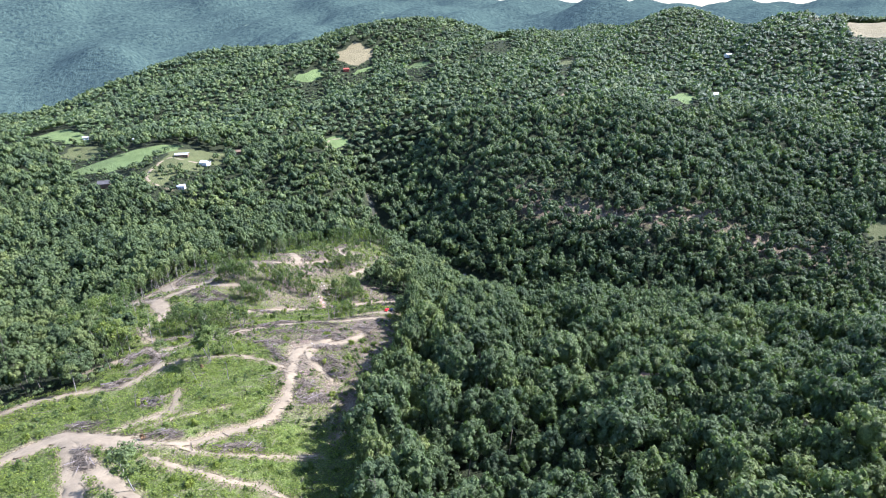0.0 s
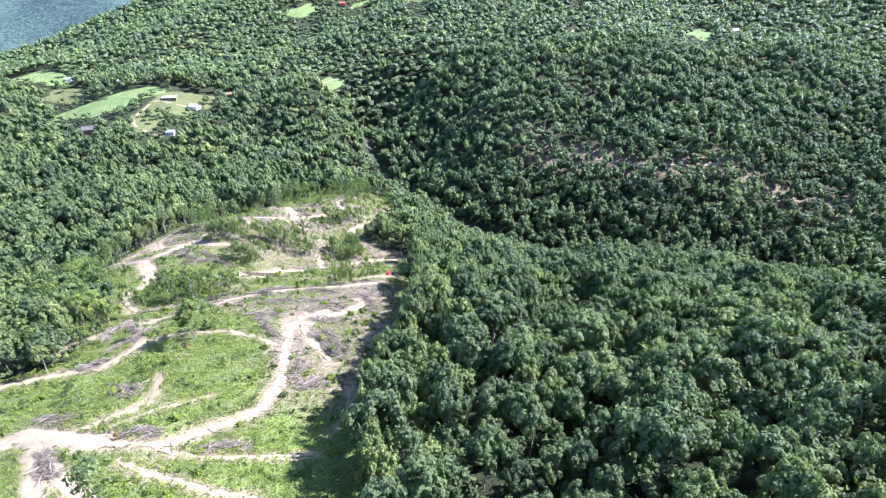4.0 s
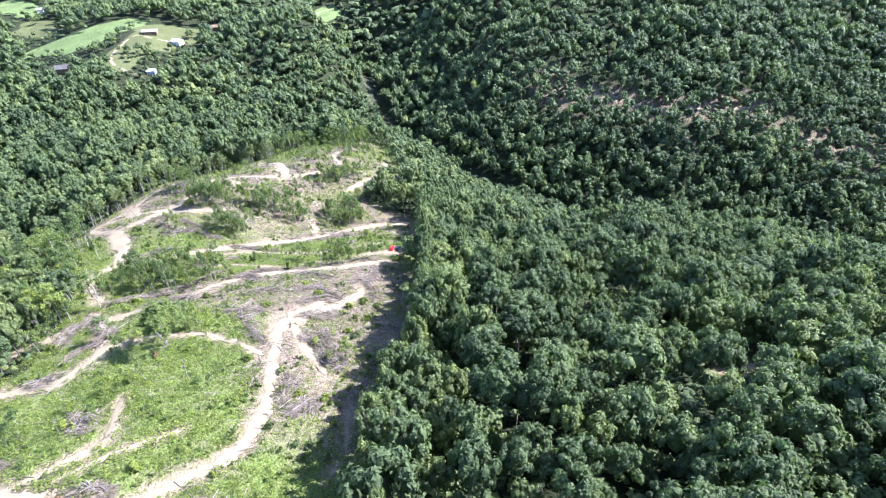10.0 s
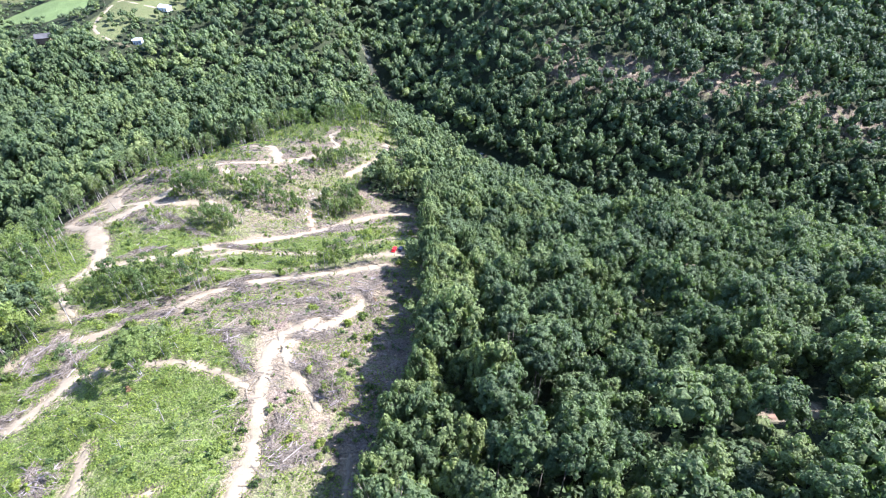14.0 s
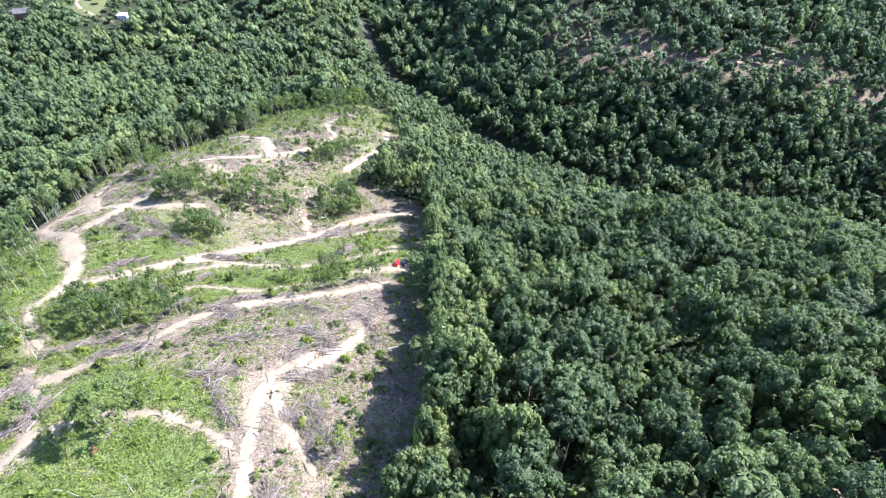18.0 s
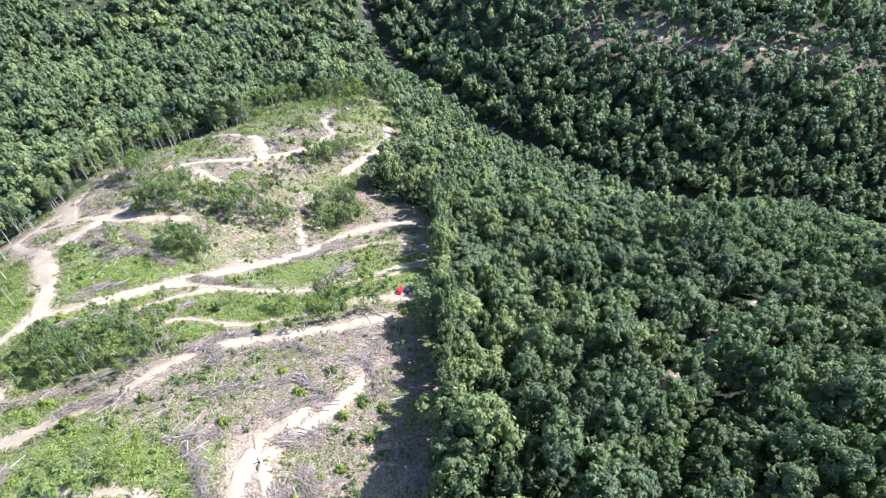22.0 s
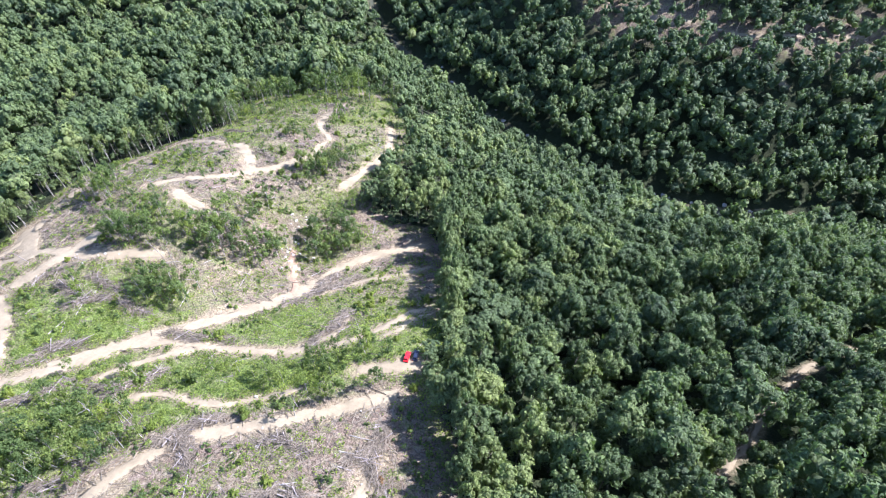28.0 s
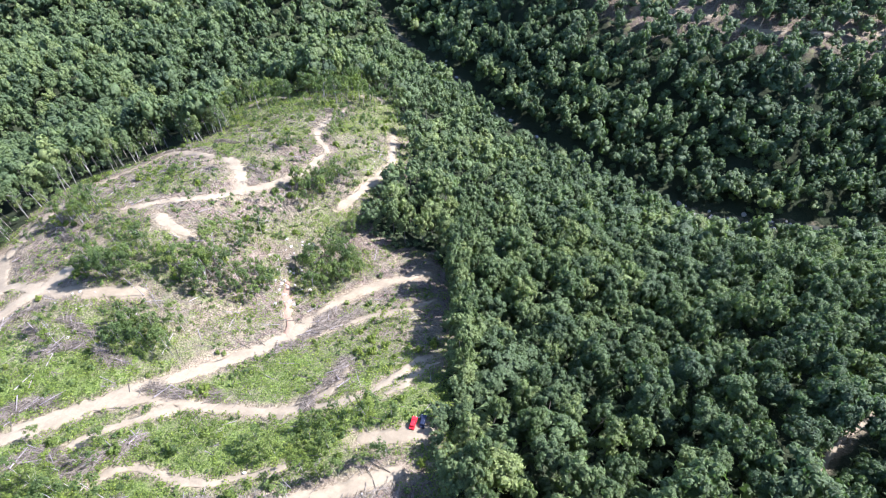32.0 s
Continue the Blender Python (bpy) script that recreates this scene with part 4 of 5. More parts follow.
# thickets: middle line in plan, width, trees per 100 square metres, height
THICKETS = [
    ([(-150, 333), (-137, 331), (-129, 334)], 13, 4.0, 9), ([(-121, 333), (-104, 335), (-88, 341)], 12, 4.0, 9), ([(-77, 341), (-63, 346)], 13, 3.4, 9), ([(-127, 305), (-116, 304), (-109, 309)], 10, 4.0, 9),
    ([(-86, 396), (-73, 402), (-62, 416)], 12, 3.0, 7), ([(-72, 269), (-55, 264), (-41, 272)], 9, 4.2, 8), ([(-131, 257), (-119, 258), (-107, 262)], 9, 3.6, 8), ([(-144, 240), (-127, 239), (-110, 241), (-98, 247)], 9, 3.6, 10),
    ([(-66, 257), (-51, 260), (-38, 264)], 6, 3.4, 8), ([(-96, 203), (-90, 203)], 6, 3.0, 6), ([(-104, 186), (-112, 190)], 7, 3.0, 6), ([(-190, 360), (-130, 352)], 30, 0.5, 4), ([(-150, 395), (-90, 420)], 34, 0.5, 4),
    ([(-180, 330), (-130, 318)], 16, 0.6, 4), ([(-160, 445), (-90, 490)], 34, 0.9, 5), ([(-80, 215), (-40, 250)], 30, 0.45, 3), ([(-125, 222), (-85, 232)], 10, 1.2, 5), ([(-106, 166), (-74, 172)], 12, 0.9, 3.5),
    ([(-150, 140), (-165, 110)], 16, 0.8, 4), ([(-145, 182), (-158, 208)], 16, 2.4, 9),
    ([(-140, 240), (-124, 240), (-112, 248), (-104, 258)], 11, 2.2, 10), ([(-80, 258), (-62, 260), (-40, 262)], 8, 1.6, 8), ([(-72, 268), (-58, 271), (-44, 277), (-37, 283)], 8, 2.6, 8),
    ([(-150, 336), (-128, 331)], 12, 3.0, 11), ([(-112, 334), (-88, 338)], 13, 3.0, 11), ([(-134, 310), (-110, 310)], 9, 2.6, 9), ([(-88, 390), (-74, 398)], 10, 2.6, 9),
    ([(-80, 352), (-66, 344), (-56, 366)], 10, 2.4, 10), ([(-152, 298), (-146, 305)], 8, 2.2, 8), ([(-195, 350), (-170, 372), (-150, 400)], 26, 0.7, 5), ([(-140, 345), (-100, 372)], 22, 0.9, 6), ([(-120, 400), (-95, 440)], 22, 0.8, 5), ([(-105, 262), (-60, 272)], 8, 1.6, 5), ([(-150, 485), (-110, 500), (-76, 486)], 20, 1.8, 13), ([(-130, 268), (-112, 270)], 5, 1.6, 6),
    ([(-150, 185), (-148, 212), (-162, 236)], 12, 2.2, 13), ([(-176, 250), (-196, 280), (-204, 302)], 22, 1.7, 13), ([(-102, 160), (-92, 172)], 10, 2.2, 6),
    ([(-115, 150), (-128, 155)], 10, 1.6, 5), ([(-84, 204), (-98, 212)], 8, 1.2, 7), ([(-95, 107), (-70, 100)], 10, 1.2, 7), ([(-38, 178), (-34, 205)], 5, 1.5, 9), ([(-120, 345), (-98, 366)], 16, 1.4, 8), ([(-100, 372), (-80, 384)], 10, 1.4, 7), ([(-140, 380), (-120, 392)], 10, 1.0, 6), ([(-176, 372), (-150, 392)], 10, 0.8, 6),
    ([(-100, 420), (-80, 455), (-64, 462)], 14, 1.6, 8), ([(-34, 320), (-44, 330)], 8, 1.2, 8),
    ([(-142, 468), (-112, 474), (-78, 470)], 36, 1.0, 5), ([(-96, 497), (-78, 500), (-62, 488)], 16, 2.6, 11), ([(-54, 476), (-51, 445)], 6, 2.0, 8), ([(-104, 500), (-135, 506)], 8, 2.4, 10), ([(-90, 388), (-78, 394), (-72, 404)], 9, 4.0, 8),
    ([(-112, 420), (-96, 425)], 12, 1.6, 5), ([(-175, 358), (-160, 366)], 14, 3.0, 9), ([(-186, 318), (-176, 340)], 8, 1.4, 5), ([(-68, 350), (-58, 358)], 12, 4.5, 10), ([(-70, 366), (-62, 376)], 8, 3.0, 8),
]


def build_left_trees():
    spots = []
    for line, wide, dense, tall in THICKETS:
        for (ax, ay), (bx, by) in zip(line, line[1:]):
            length = math.hypot(bx - ax, by - ay) + wide * 0.5
            for _ in range(max(2, round(length * wide * dense * 1.5 / 100))):
                s, off = rng.uniform(-0.1, 1.1), rng.normal(0, wide / 1.9)
                x, y = ax + s * (bx - ax) - off * (by - ay) / length, ay + s * (by - ay) + off * (bx - ax) / length
                if on_track(x, y, 0.3 + 0.14 * tall):
                    continue
                h = 1.15 * tall * rng.uniform(0.6, 1.35)
                spots.append((x, y, h * rng.uniform(0.2, 0.35), h, h * rng.uniform(0.28, 0.42), rng.uniform(0, 360)))
    spots = [spots[k] for k in rng.permutation(len(spots))]
    protos = models(12, SPARSE_CROWNS, POLE_STEMS, THICKET_LEAF, "sapling", "slender pale-barked sapling with an airy crown among slash", "saplings in the clearing", 0.1, 1.0, PALE_BARK)
    plant(protos, spots[:220])
    protos = models(6, SPARSE_CROWNS, POLE_STEMS, YOUNG_LEAF, "sapling", "young tree with a bright yellow-green airy crown", "saplings in the clearing", 0.25, 1.0, PALE_BARK)
    plant(protos, spots[220:300])

    rest = np.array(spots[300:])
    if len(rest):
        V, T, C = many(SPARSE_CROWNS, np.stack([rest[:, 0], rest[:, 1], level(rest[:, 0], rest[:, 1])], 1), rest[:, 2], rest[:, 4], rest[:, 3] - rest[:, 4], rng.uniform(0, 1, len(rest)), rng)
        v, t, c = many(POLES, np.stack([rest[:, 0], rest[:, 1], level(rest[:, 0], rest[:, 1])], 1), rest[:, 3], rest[:, 3] * 0.95, rest[:, 3] * 0, rest[:, 3] * 0 + 0.5, rng)
        which = np.r_[np.zeros(len(T), int), np.ones(len(t), int)]
        T, V, C = np.concatenate([T, t + len(V)]), np.concatenate([V, v]), np.concatenate([C, c])
        tagged(new("thicket", tri_mesh("thicket", V, T, [THICKET_LEAF, PALE_BARK], C, which=which)), "tangled green thicket of young growth", "thicket", kind="stuff")
    airy = [crown_form(rng, 26, 560, 0.085, 0.2, 0.34, True, -0.7) for _ in range(3)]
    lone = models(3, airy, POLE_STEMS, LEAF, "tree", "lone pale-barked tree with a thin spreading crown", "lone trees in the clearing", 0.6, 0.95, PALE_BARK)
    plant(lone, [(-80, 107, 5.2, 16, 5.4, 200), (-61, 254, 1.7, 10, 2.6, 80), (-94, 200, 3.5, 13, 4.2, 300), (-118, 196, 3.0, 11, 3.6, 120), (-140, 172, 3.4, 14, 4.6, 10)])
    forks = [stem_form(rng, 6, 5, 0.012, 0.26) for _ in range(4)]
    size = np.cumsum([0] + [len(v) for v, _ in forks])
    stool = (np.concatenate([v for v, _ in forks]), np.concatenate([t + k for (_, t), k in zip(forks, size)]))
    broad = [crown_form(rng, 54, 2600, 0.062, 0.14, 0.27, True, -0.5)]
    plant(models(1, broad, [stool], THICKET_LEAF, "tree", "spreading many-stemmed tree with pale forked trunks by a track", "lone trees in the clearing", 0.7, 0.95, PALE_BARK), [(-96, 191, 7.2, 16.0, 5.4, 40)])
    rim = [(-210, 312), (-201, 345), (-200, 372), (-198, 398), (-182, 422), (-168, 439), (-147, 442), (-146, 456), (-156, 480), (-158, 500), (-140, 515), (-104, 508), (-80, 517), (-60, 510), (-50, 485)]
    tall = models(6, airy, [stem_form(rng, 5, 6, 0.014, 0.12) for _ in range(6)], LEAF, "tree", "tall slim pale-trunked tree at the forest edge", "slim trees along the clearing's rim", 0.5, 1.0, PALE_BARK)
    row = []
    for (ax, ay), (bx, by) in zip(rim, rim[1:]):
        for _ in range(7):
            s, h = rng.uniform(0, 1), rng.uniform(10, 20)
            row.append((ax + s * (bx - ax) + rng.normal(0, 2.2), ay + s * (by - ay) + rng.normal(0, 2.2), h * rng.uniform(0.13, 0.21), h, h * rng.uniform(0.28, 0.42), rng.uniform(0, 360)))
    plant(tall, row)


build_left_trees()


def build_snags():
    """Dead poles that still stand."""
    for x, y, h, lean in [(-82, 174, 8, 6), (-71, 231, 6, 4), (-105, 152, 7, 9), (-61, 257, 9, 5), (-120, 318, 11, 12), (-126, 322, 10, 16), (-100, 330, 8, 20), (-175, 305, 12, 10), (-186, 312, 13, 7), (-176, 320, 9, 14),
                          (-64, 352, 9, 5), (-88, 165, 4, 8), (-152, 318, 7, 22), (-46, 238, 5, 10), (-110, 246, 9, 6), (-186, 284, 13, 9), (-168, 262, 11, 5), (-96, 322, 12, 28), (25, 152, 19, 3), (14, 141, 17, 4), (-8, 226, 16, 3)]:
        n = 6
        a = np.zeros((n, 3))
        b = np.zeros((n, 3))
        b[0] = (0, 0, h)
        for k in range(1, n):
            s, turn = rng.uniform(0.45, 0.95), rng.uniform(0, 6.3)
            a[k] = (0, 0, h * s)
            b[k] = a[k] + np.array([math.cos(turn), math.sin(turn), 0.8]) * rng.uniform(0.4, 1.4)
        ra, rb = np.r_[0.14, np.full(n - 1, 0.05)], np.r_[0.05, np.full(n - 1, 0.02)]
        v, t = sticks(rng, a, b, ra, rb, 4)
        root = tagged(new("snag"), "bare dead tree pole standing in the slash", "dead tree", "dead poles in the clearing")
        root.matrix_basis = pose(x, y, ground_z(x, y) - 0.4, lean * rng.choice([-1, 1]), lean * 0.6, rng.uniform(0, 360))
        part("trunk", tri_mesh("trunk", v[:8], t[:12], [DEAD_WOOD]), root)
        part("crown", tri_mesh("crown", v[8:], t[12:] - 8, [DEAD_WOOD]), root)


build_snags()


def build_shrubs():
    forms = [tri_mesh("foliage", v, t, [YOUNG_LEAF], np.full(len(v), 0.1 + 0.8 * ((k * 0.618) % 1))) for k, (v, t) in enumerate(SHRUB_CROWNS * 2)]
    stems = [tri_mesh("stems", v, t, [BARK]) for v, t in SHRUB_STEMS]
    n = 0
    while n < 250:
        x, y = rng.uniform(-205, -24), rng.uniform(95, 500)
        if inside(x, y, CLEARING) < 1 or on_track(x, y, 1.0) or rng.uniform() > 1.15 - 0.6 * slash_share(x, y):
            continue
        r = rng.uniform(0.8, 2.4) * (0.8 if y < 200 else 1)
        h = r * rng.uniform(0.8, 1.3)
        root = tagged(new("shrub"), "leafy green shrub regrowing on cut ground", "shrub", "shrubs in the clearing")
        root.matrix_basis = pose(x, y, ground_z(x, y) - 0.1, 0, 0, rng.uniform(0, 360))
        part("foliage", forms[n % len(forms)], root).matrix_basis = Matrix.LocRotScale((0, 0, h * 0.3), None, (r, r, h))
        part("stems", stems[n % len(stems)], root).matrix_basis = Matrix.LocRotScale(None, None, (h, h, h * 1.1))
        n += 1
    v, t = SHRUB_CROWNS[2]
    dry = tri_mesh("foliage", v, t, [DRY_LEAF], np.full(len(v), 0.5), smooth=True)
    for x, y in ((-97, 185), (-36, 236), (-91, 131)):
        root = tagged(new("shrub"), "withered orange-brown shrub among green weeds", "shrub")
        root.matrix_basis = pose(x, y, ground_z(x, y) - 0.1)
        part("foliage", dry, root).matrix_basis = Matrix.LocRotScale((0, 0, 0.4), None, (1.3, 1.3, 1.1))
        part("stems", stems[0], root).matrix_basis = Matrix.LocRotScale(None, None, (1.2, 1.2, 1.2))


build_shrubs()

# brush piles: both ends in plan
PILES = [(-51, 205, -39, 186), (-54, 200, -41, 183), (-79, 209, -67, 194), (-83, 224, -72, 229), (-54, 178, -52, 166), (-50, 162, -44, 169), (-108, 160, -98, 152), (-128, 186, -121, 195),
         (-134, 199, -136, 214), (-61, 220, -49, 227), (-84, 209, -72, 213), (-57, 211, -45, 214), (-39, 243, -35, 228), (-132, 209, -122, 199), (-119, 258, -109, 268)]
PILES_NORTH = [(-68, 246, -54, 243), (-90, 247, -81, 237), (-144, 257, -138, 261), (-131, 264, -113, 264), (-148, 279, -135, 283), (-113, 287, -90, 287), (-71, 315, -65, 331), (-158, 307, -147, 303),
               (-172, 353, -155, 346), (-141, 432, -126, 424), (-150, 400, -140, 396), (-94, 470, -80, 466), (-148, 311, -134, 305), (-110, 266, -104, 271), (-104, 392, -110, 402)]
PILES_ROAD = [(-151, 274, -137, 283), (-112, 238, -102, 254), (-97, 244, -80, 254), (-79, 306, -55, 330), (-65, 282, -54, 302), (-150, 297, -136, 303), (-44, 239, -35, 251), (-136, 263, -125, 267), (-167, 307, -156, 317), (-133, 300, -122, 296)]
PILES_SOUTH = [(-121, 142, -110, 141), (-108, 126, -98, 117), (-90, 133, -81, 135), (-102, 154, -99, 160), (-51, 164, -43, 170), (-68, 130, -56, 133), (-134, 194, -139, 208), (-121, 193, -122, 204), (-130, 174, -123, 178), (-136, 222, -120, 231), (-122, 231, -108, 237), (-119, 221, -104, 226), (-128, 226, -113, 230), (-72, 226, -60, 233), (-58, 232, -47, 226)]


def build_piles():
    for ax, ay, bx, by in PILES + PILES_NORTH + PILES_ROAD + PILES_SOUTH:
        mx, my = (ax + bx) / 2, (ay + by) / 2
        length, turn = math.hypot(bx - ax, by - ay), math.degrees(math.atan2(by - ay, bx - ax))
        root = tagged(new("brush_pile"), "heap of grey cut branches and tops beside a track", "brush pile", "brush piles in the clearing")
        m = pose(mx, my, ground_z(mx, my), 0, 0, turn)
        root.matrix_basis = m
        n = int(80 + 20 * length)

        def strewn(n, low, high, reach):
            along = rng.uniform(-0.5, 0.5, n) * length
            across = rng.normal(0, 1.1, n) + 1.2 * np.sin(along * 0.45 + mx)
            crest = np.clip(1.5 - np.abs(across) * 0.55, 0.15, 1.6) * np.clip(1.2 - np.abs(along) / length, 0.4, 1)
            c = np.stack([along, across, rng.uniform(0.05, 1, n) * crest], 1)
            a = rng.normal(0, 0.7, n)
            d = np.stack([np.cos(a), np.sin(a), rng.normal(0.05, 0.16, n)], 1) * (rng.uniform(low, high, n) / 2)[:, None]
            p, q = c - d, c + d
            for e in (p, q):
                w = np.array([m @ Vector(k) for k in e])
                e[:, 2] = np.maximum(e[:, 2], 0) + level(w[:, 0], w[:, 1]) - m.translation.z
            return p, q

        p, q = strewn(n, 1.5, 5.0, 1)
        v, t = sticks(rng, p, q, rng.uniform(0.04, 0.10, n), rng.uniform(0.02, 0.05, n), 3)
        part("brushwood", tri_mesh("brushwood", v, t, [BRUSH]), root)
        p, q = strewn(8, 2.5, 7.0, 1)
        for k in range(8):
            v, t = sticks(rng, p[k:k + 1], q[k:k + 1], rng.uniform(0.1, 0.19, 1), rng.uniform(0.06, 0.12, 1), 4)
            part("log", tri_mesh("log", v, t, [DEAD_WOOD]), root)


build_piles()


def build_logs():
    n = 0
    while n < 170:
        x, y = rng.uniform(-200, -26), rng.uniform(105, 470)
        if inside(x, y, CLEARING) < 3 or on_track(x, y, 0.4) or rng.uniform() > slash_share(x, y) + 0.15:
            continue
        half, turn = rng.uniform(1.2, 4.2), rng.normal(0.3, 0.9)
        dx, dy = half * math.cos(turn), half * math.sin(turn)
        za, zb = ground_z(x - dx, y - dy), ground_z(x + dx, y + dy)
        a, b = np.array([[-dx, -dy, (za - zb) / 2 + 0.12]]), np.array([[dx, dy, (zb - za) / 2 + 0.12]])
        v, t = sticks(rng, a, b, rng.uniform(0.11, 0.24, 1), rng.uniform(0.07, 0.14, 1), 4)
        ob = tagged(new("log", tri_mesh("log", v, t, [DEAD_WOOD if rng.uniform() < 0.7 else PALE_BARK])), "felled grey log lying on cut ground", "log", "logs in the clearing")
        ob.matrix_basis = pose(x, y, max((za + zb) / 2, ground_z(x, y) - 0.05))
        n += 1


build_logs()


def stone_mesh(rng):
    v = ICO * rng.uniform(0.7, 1.2, (12, 1)) * np.array([1.0, 0.8, 0.55])
    return tri_mesh("rock", v, ICO_FACES, [STONE])


def build_stones():
    forms = [stone_mesh(rng) for _ in range(8)]
    spots = [(rng.normal(-83, 3), rng.uniform(328, 364), rng.uniform(0.3, 1.0)) for _ in range(46)] + [(rng.normal(-58, 2.5), rng.uniform(408, 440), rng.uniform(0.3, 0.8)) for _ in range(14)]
    spots += [(rng.uniform(-165, -125), rng.uniform(298, 326), rng.uniform(0.25, 0.7)) for _ in range(26)] + [(rng.uniform(-75, -38), rng.uniform(205, 262), rng.uniform(0.2, 0.6)) for _ in range(30)]
    for k, (x, y, r) in enumerate(spots):
        ob = tagged(new("rock", forms[k % 8]), "pale sandstone rock on bare soil", "rock", "rocks in the clearing")
        ob.matrix_basis = Matrix.LocRotScale((x, y, ground_z(x, y) + 0.1 * r - 0.1), Euler((0, 0, rng.uniform(0, 6))), (r, r, r))
    k = 0
    for (ax, ay), (bx, by) in zip(RIVER_LINE[2:10], RIVER_LINE[3:11]):
        for _ in range(16):
            s = rng.uniform(0, 1)
            x, y = ax + s * (bx - ax) + rng.normal(0, 3.6), ay + s * (by - ay) + rng.normal(0, 3.6)
            r = rng.uniform(0.9, 2.6)
            ob = tagged(new("boulder", forms[k % 8]), "pale boulder in the creek bed", "boulder", "boulders in the creek")
            ob.matrix_basis = Matrix.LocRotScale((x, y, ground_z(x, y) - 1.3), Euler((0, 0, rng.uniform(0, 6))), (r, r, r))
            k += 1


build_stones()


def build_litter():
    """Broken sticks strewn over the cut ground."""
    n = 190000
    x, y = rng.uniform(-206, -22, n), rng.uniform(95, 500, n)
    keep = (inside(x, y, CLEARING) > 0.5) & (rng.uniform(0, 1, n) < (slash_share(x, y) - 0.16) * (0.75 + 0.7 * np.sin(x / 5.1 + 1.8 * np.sin(y / 7.3)) * np.cos(y / 4.3 + np.sin(x / 6.7)))) & ~on_track(x, y, -0.5)
    x, y = x[keep], y[keep]
    n = len(x)
    turn, half = rng.uniform(0, 6.3, n), np.where(rng.uniform(0, 1, n) < 0.15, rng.uniform(1.2, 2.8, n), rng.uniform(0.3, 1.4, n))
    dx, dy = half * np.cos(turn), half * np.sin(turn)
    a, b = np.stack([x - dx, y - dy, level(x - dx, y - dy) + 0.06], 1), np.stack([x + dx, y + dy, level(x + dx, y + dy) + 0.10], 1)
    v, t = sticks(rng, a, b, (0.02 + 0.045 * half) * rng.uniform(0.6, 1.3, n), (0.012 + 0.028 * half) * rng.uniform(0.6, 1.3, n), 3)
    tagged(new("slash", tri_mesh("slash", v, t, [SLASH_WOOD])), "broken sticks strewn over the cut ground", "logging slash", kind="stuff")


build_litter()


def build_weeds():
    """Brambles and tall weeds in tufts."""
    forms = []
    for _ in range(6):
        mid = np.concatenate([rng.uniform(-1.1, 1.1, (7, 2)), rng.uniform(0.05, 0.8, (7, 1))], 1)
        up = np.concatenate([rng.normal(0, 0.42, (7, 2)), np.ones((7, 1))], 1)
        u = np.cross(up, rng.normal(0, 1, (7, 3)))
        u /= np.linalg.norm(u, axis=1)[:, None]
        w = np.cross(up / np.linalg.norm(up, axis=1)[:, None], u)
        s = rng.uniform(0.22, 0.5, (7, 1))
        forms.append((np.stack([mid + u * s, mid - u * s * 0.5 + w * s * 0.8, mid - u * s * 0.6 - w * s * 0.7], 1).reshape(-1, 3), np.arange(21).reshape(-1, 3)))
    n = 130000
    x, y = rng.uniform(-212, -18, n), rng.uniform(90, 525, n)
    keep = (inside(x, y, CLEARING) > -3) & (rng.uniform(0, 1, n) < 1.08 - slash_share(x, y) * 1.24 + 0.3 * np.sin(x / 7.0 + np.sin(y / 9)) * np.cos(y / 6.0)) & ~on_track(x, y, -0.5)
    x, y = x[keep][:60000], y[keep][:60000]
    n = len(x)
    places = np.stack([x, y, level(x, y)], 1)
    r = rng.uniform(0.35, 0.95, n)
    V, T, C = many(forms, places, r, r * rng.uniform(0.6, 1.1, n), r * 0.2, tone_of(x * 3, y * 3, rng, 0.25), rng)
    tagged(new("weeds", tri_mesh("weeds", V, T, [YOUNG_LEAF], C)), "bright green brambles and weeds on the cut ground", "weeds", kind="stuff")


build_weeds()


def build_scrub():
    """Low bushes and stump sprouts all over the cut ground."""
    forms = [crown_form(rng, 4, 26, 0.3, 0.34, 0.55, True, -0.1) for _ in range(8)]
    n = 16000
    x, y = rng.uniform(-208, -20, n), rng.uniform(92, 520, n)
    patch = np.sin(x / 6.3 + 1.6 * np.sin(y / 8.1)) * np.cos(y / 5.7 + 1.2 * np.sin(x / 9.0)) + 0.5 * np.sin(x / 2.9 - y / 3.7)
    keep = (inside(x, y, CLEARING) > -2) & (rng.uniform(0, 1, n) < 0.28 + 0.42 * patch) & ~on_track(x, y, 0.3)
    x, y = x[keep], y[keep]
    n = len(x)
    r = rng.uniform(0.45, 1.0, n) * rng.choice([1.0, 1.0, 1.6], n)
    V, T, C = many(forms, np.stack([x, y, level(x, y)], 1), r, r * rng.uniform(0.7, 1.5, n), r * 0.25, rng.uniform(0, 1, n), rng)
    tagged(new("scrub", tri_mesh("scrub", V, T, [THICKET_LEAF], C)), "low green bushes and stump sprouts on cut ground", "scrub", kind="stuff")


build_scrub()


# ---- creek, cars, houses ----
ribbon("river", 9.5, RIVER_LINE[:12], WATER, -1.55, "shallow brown creek between wooded banks", 0.6)


def shaped(fn):
    """A mesh from a bmesh function."""
    bm = bmesh.new()
    fn(bm)
    me = bpy.data.meshes.new("piece")
    bm.to_mesh(me)
    bm.free()
    return me


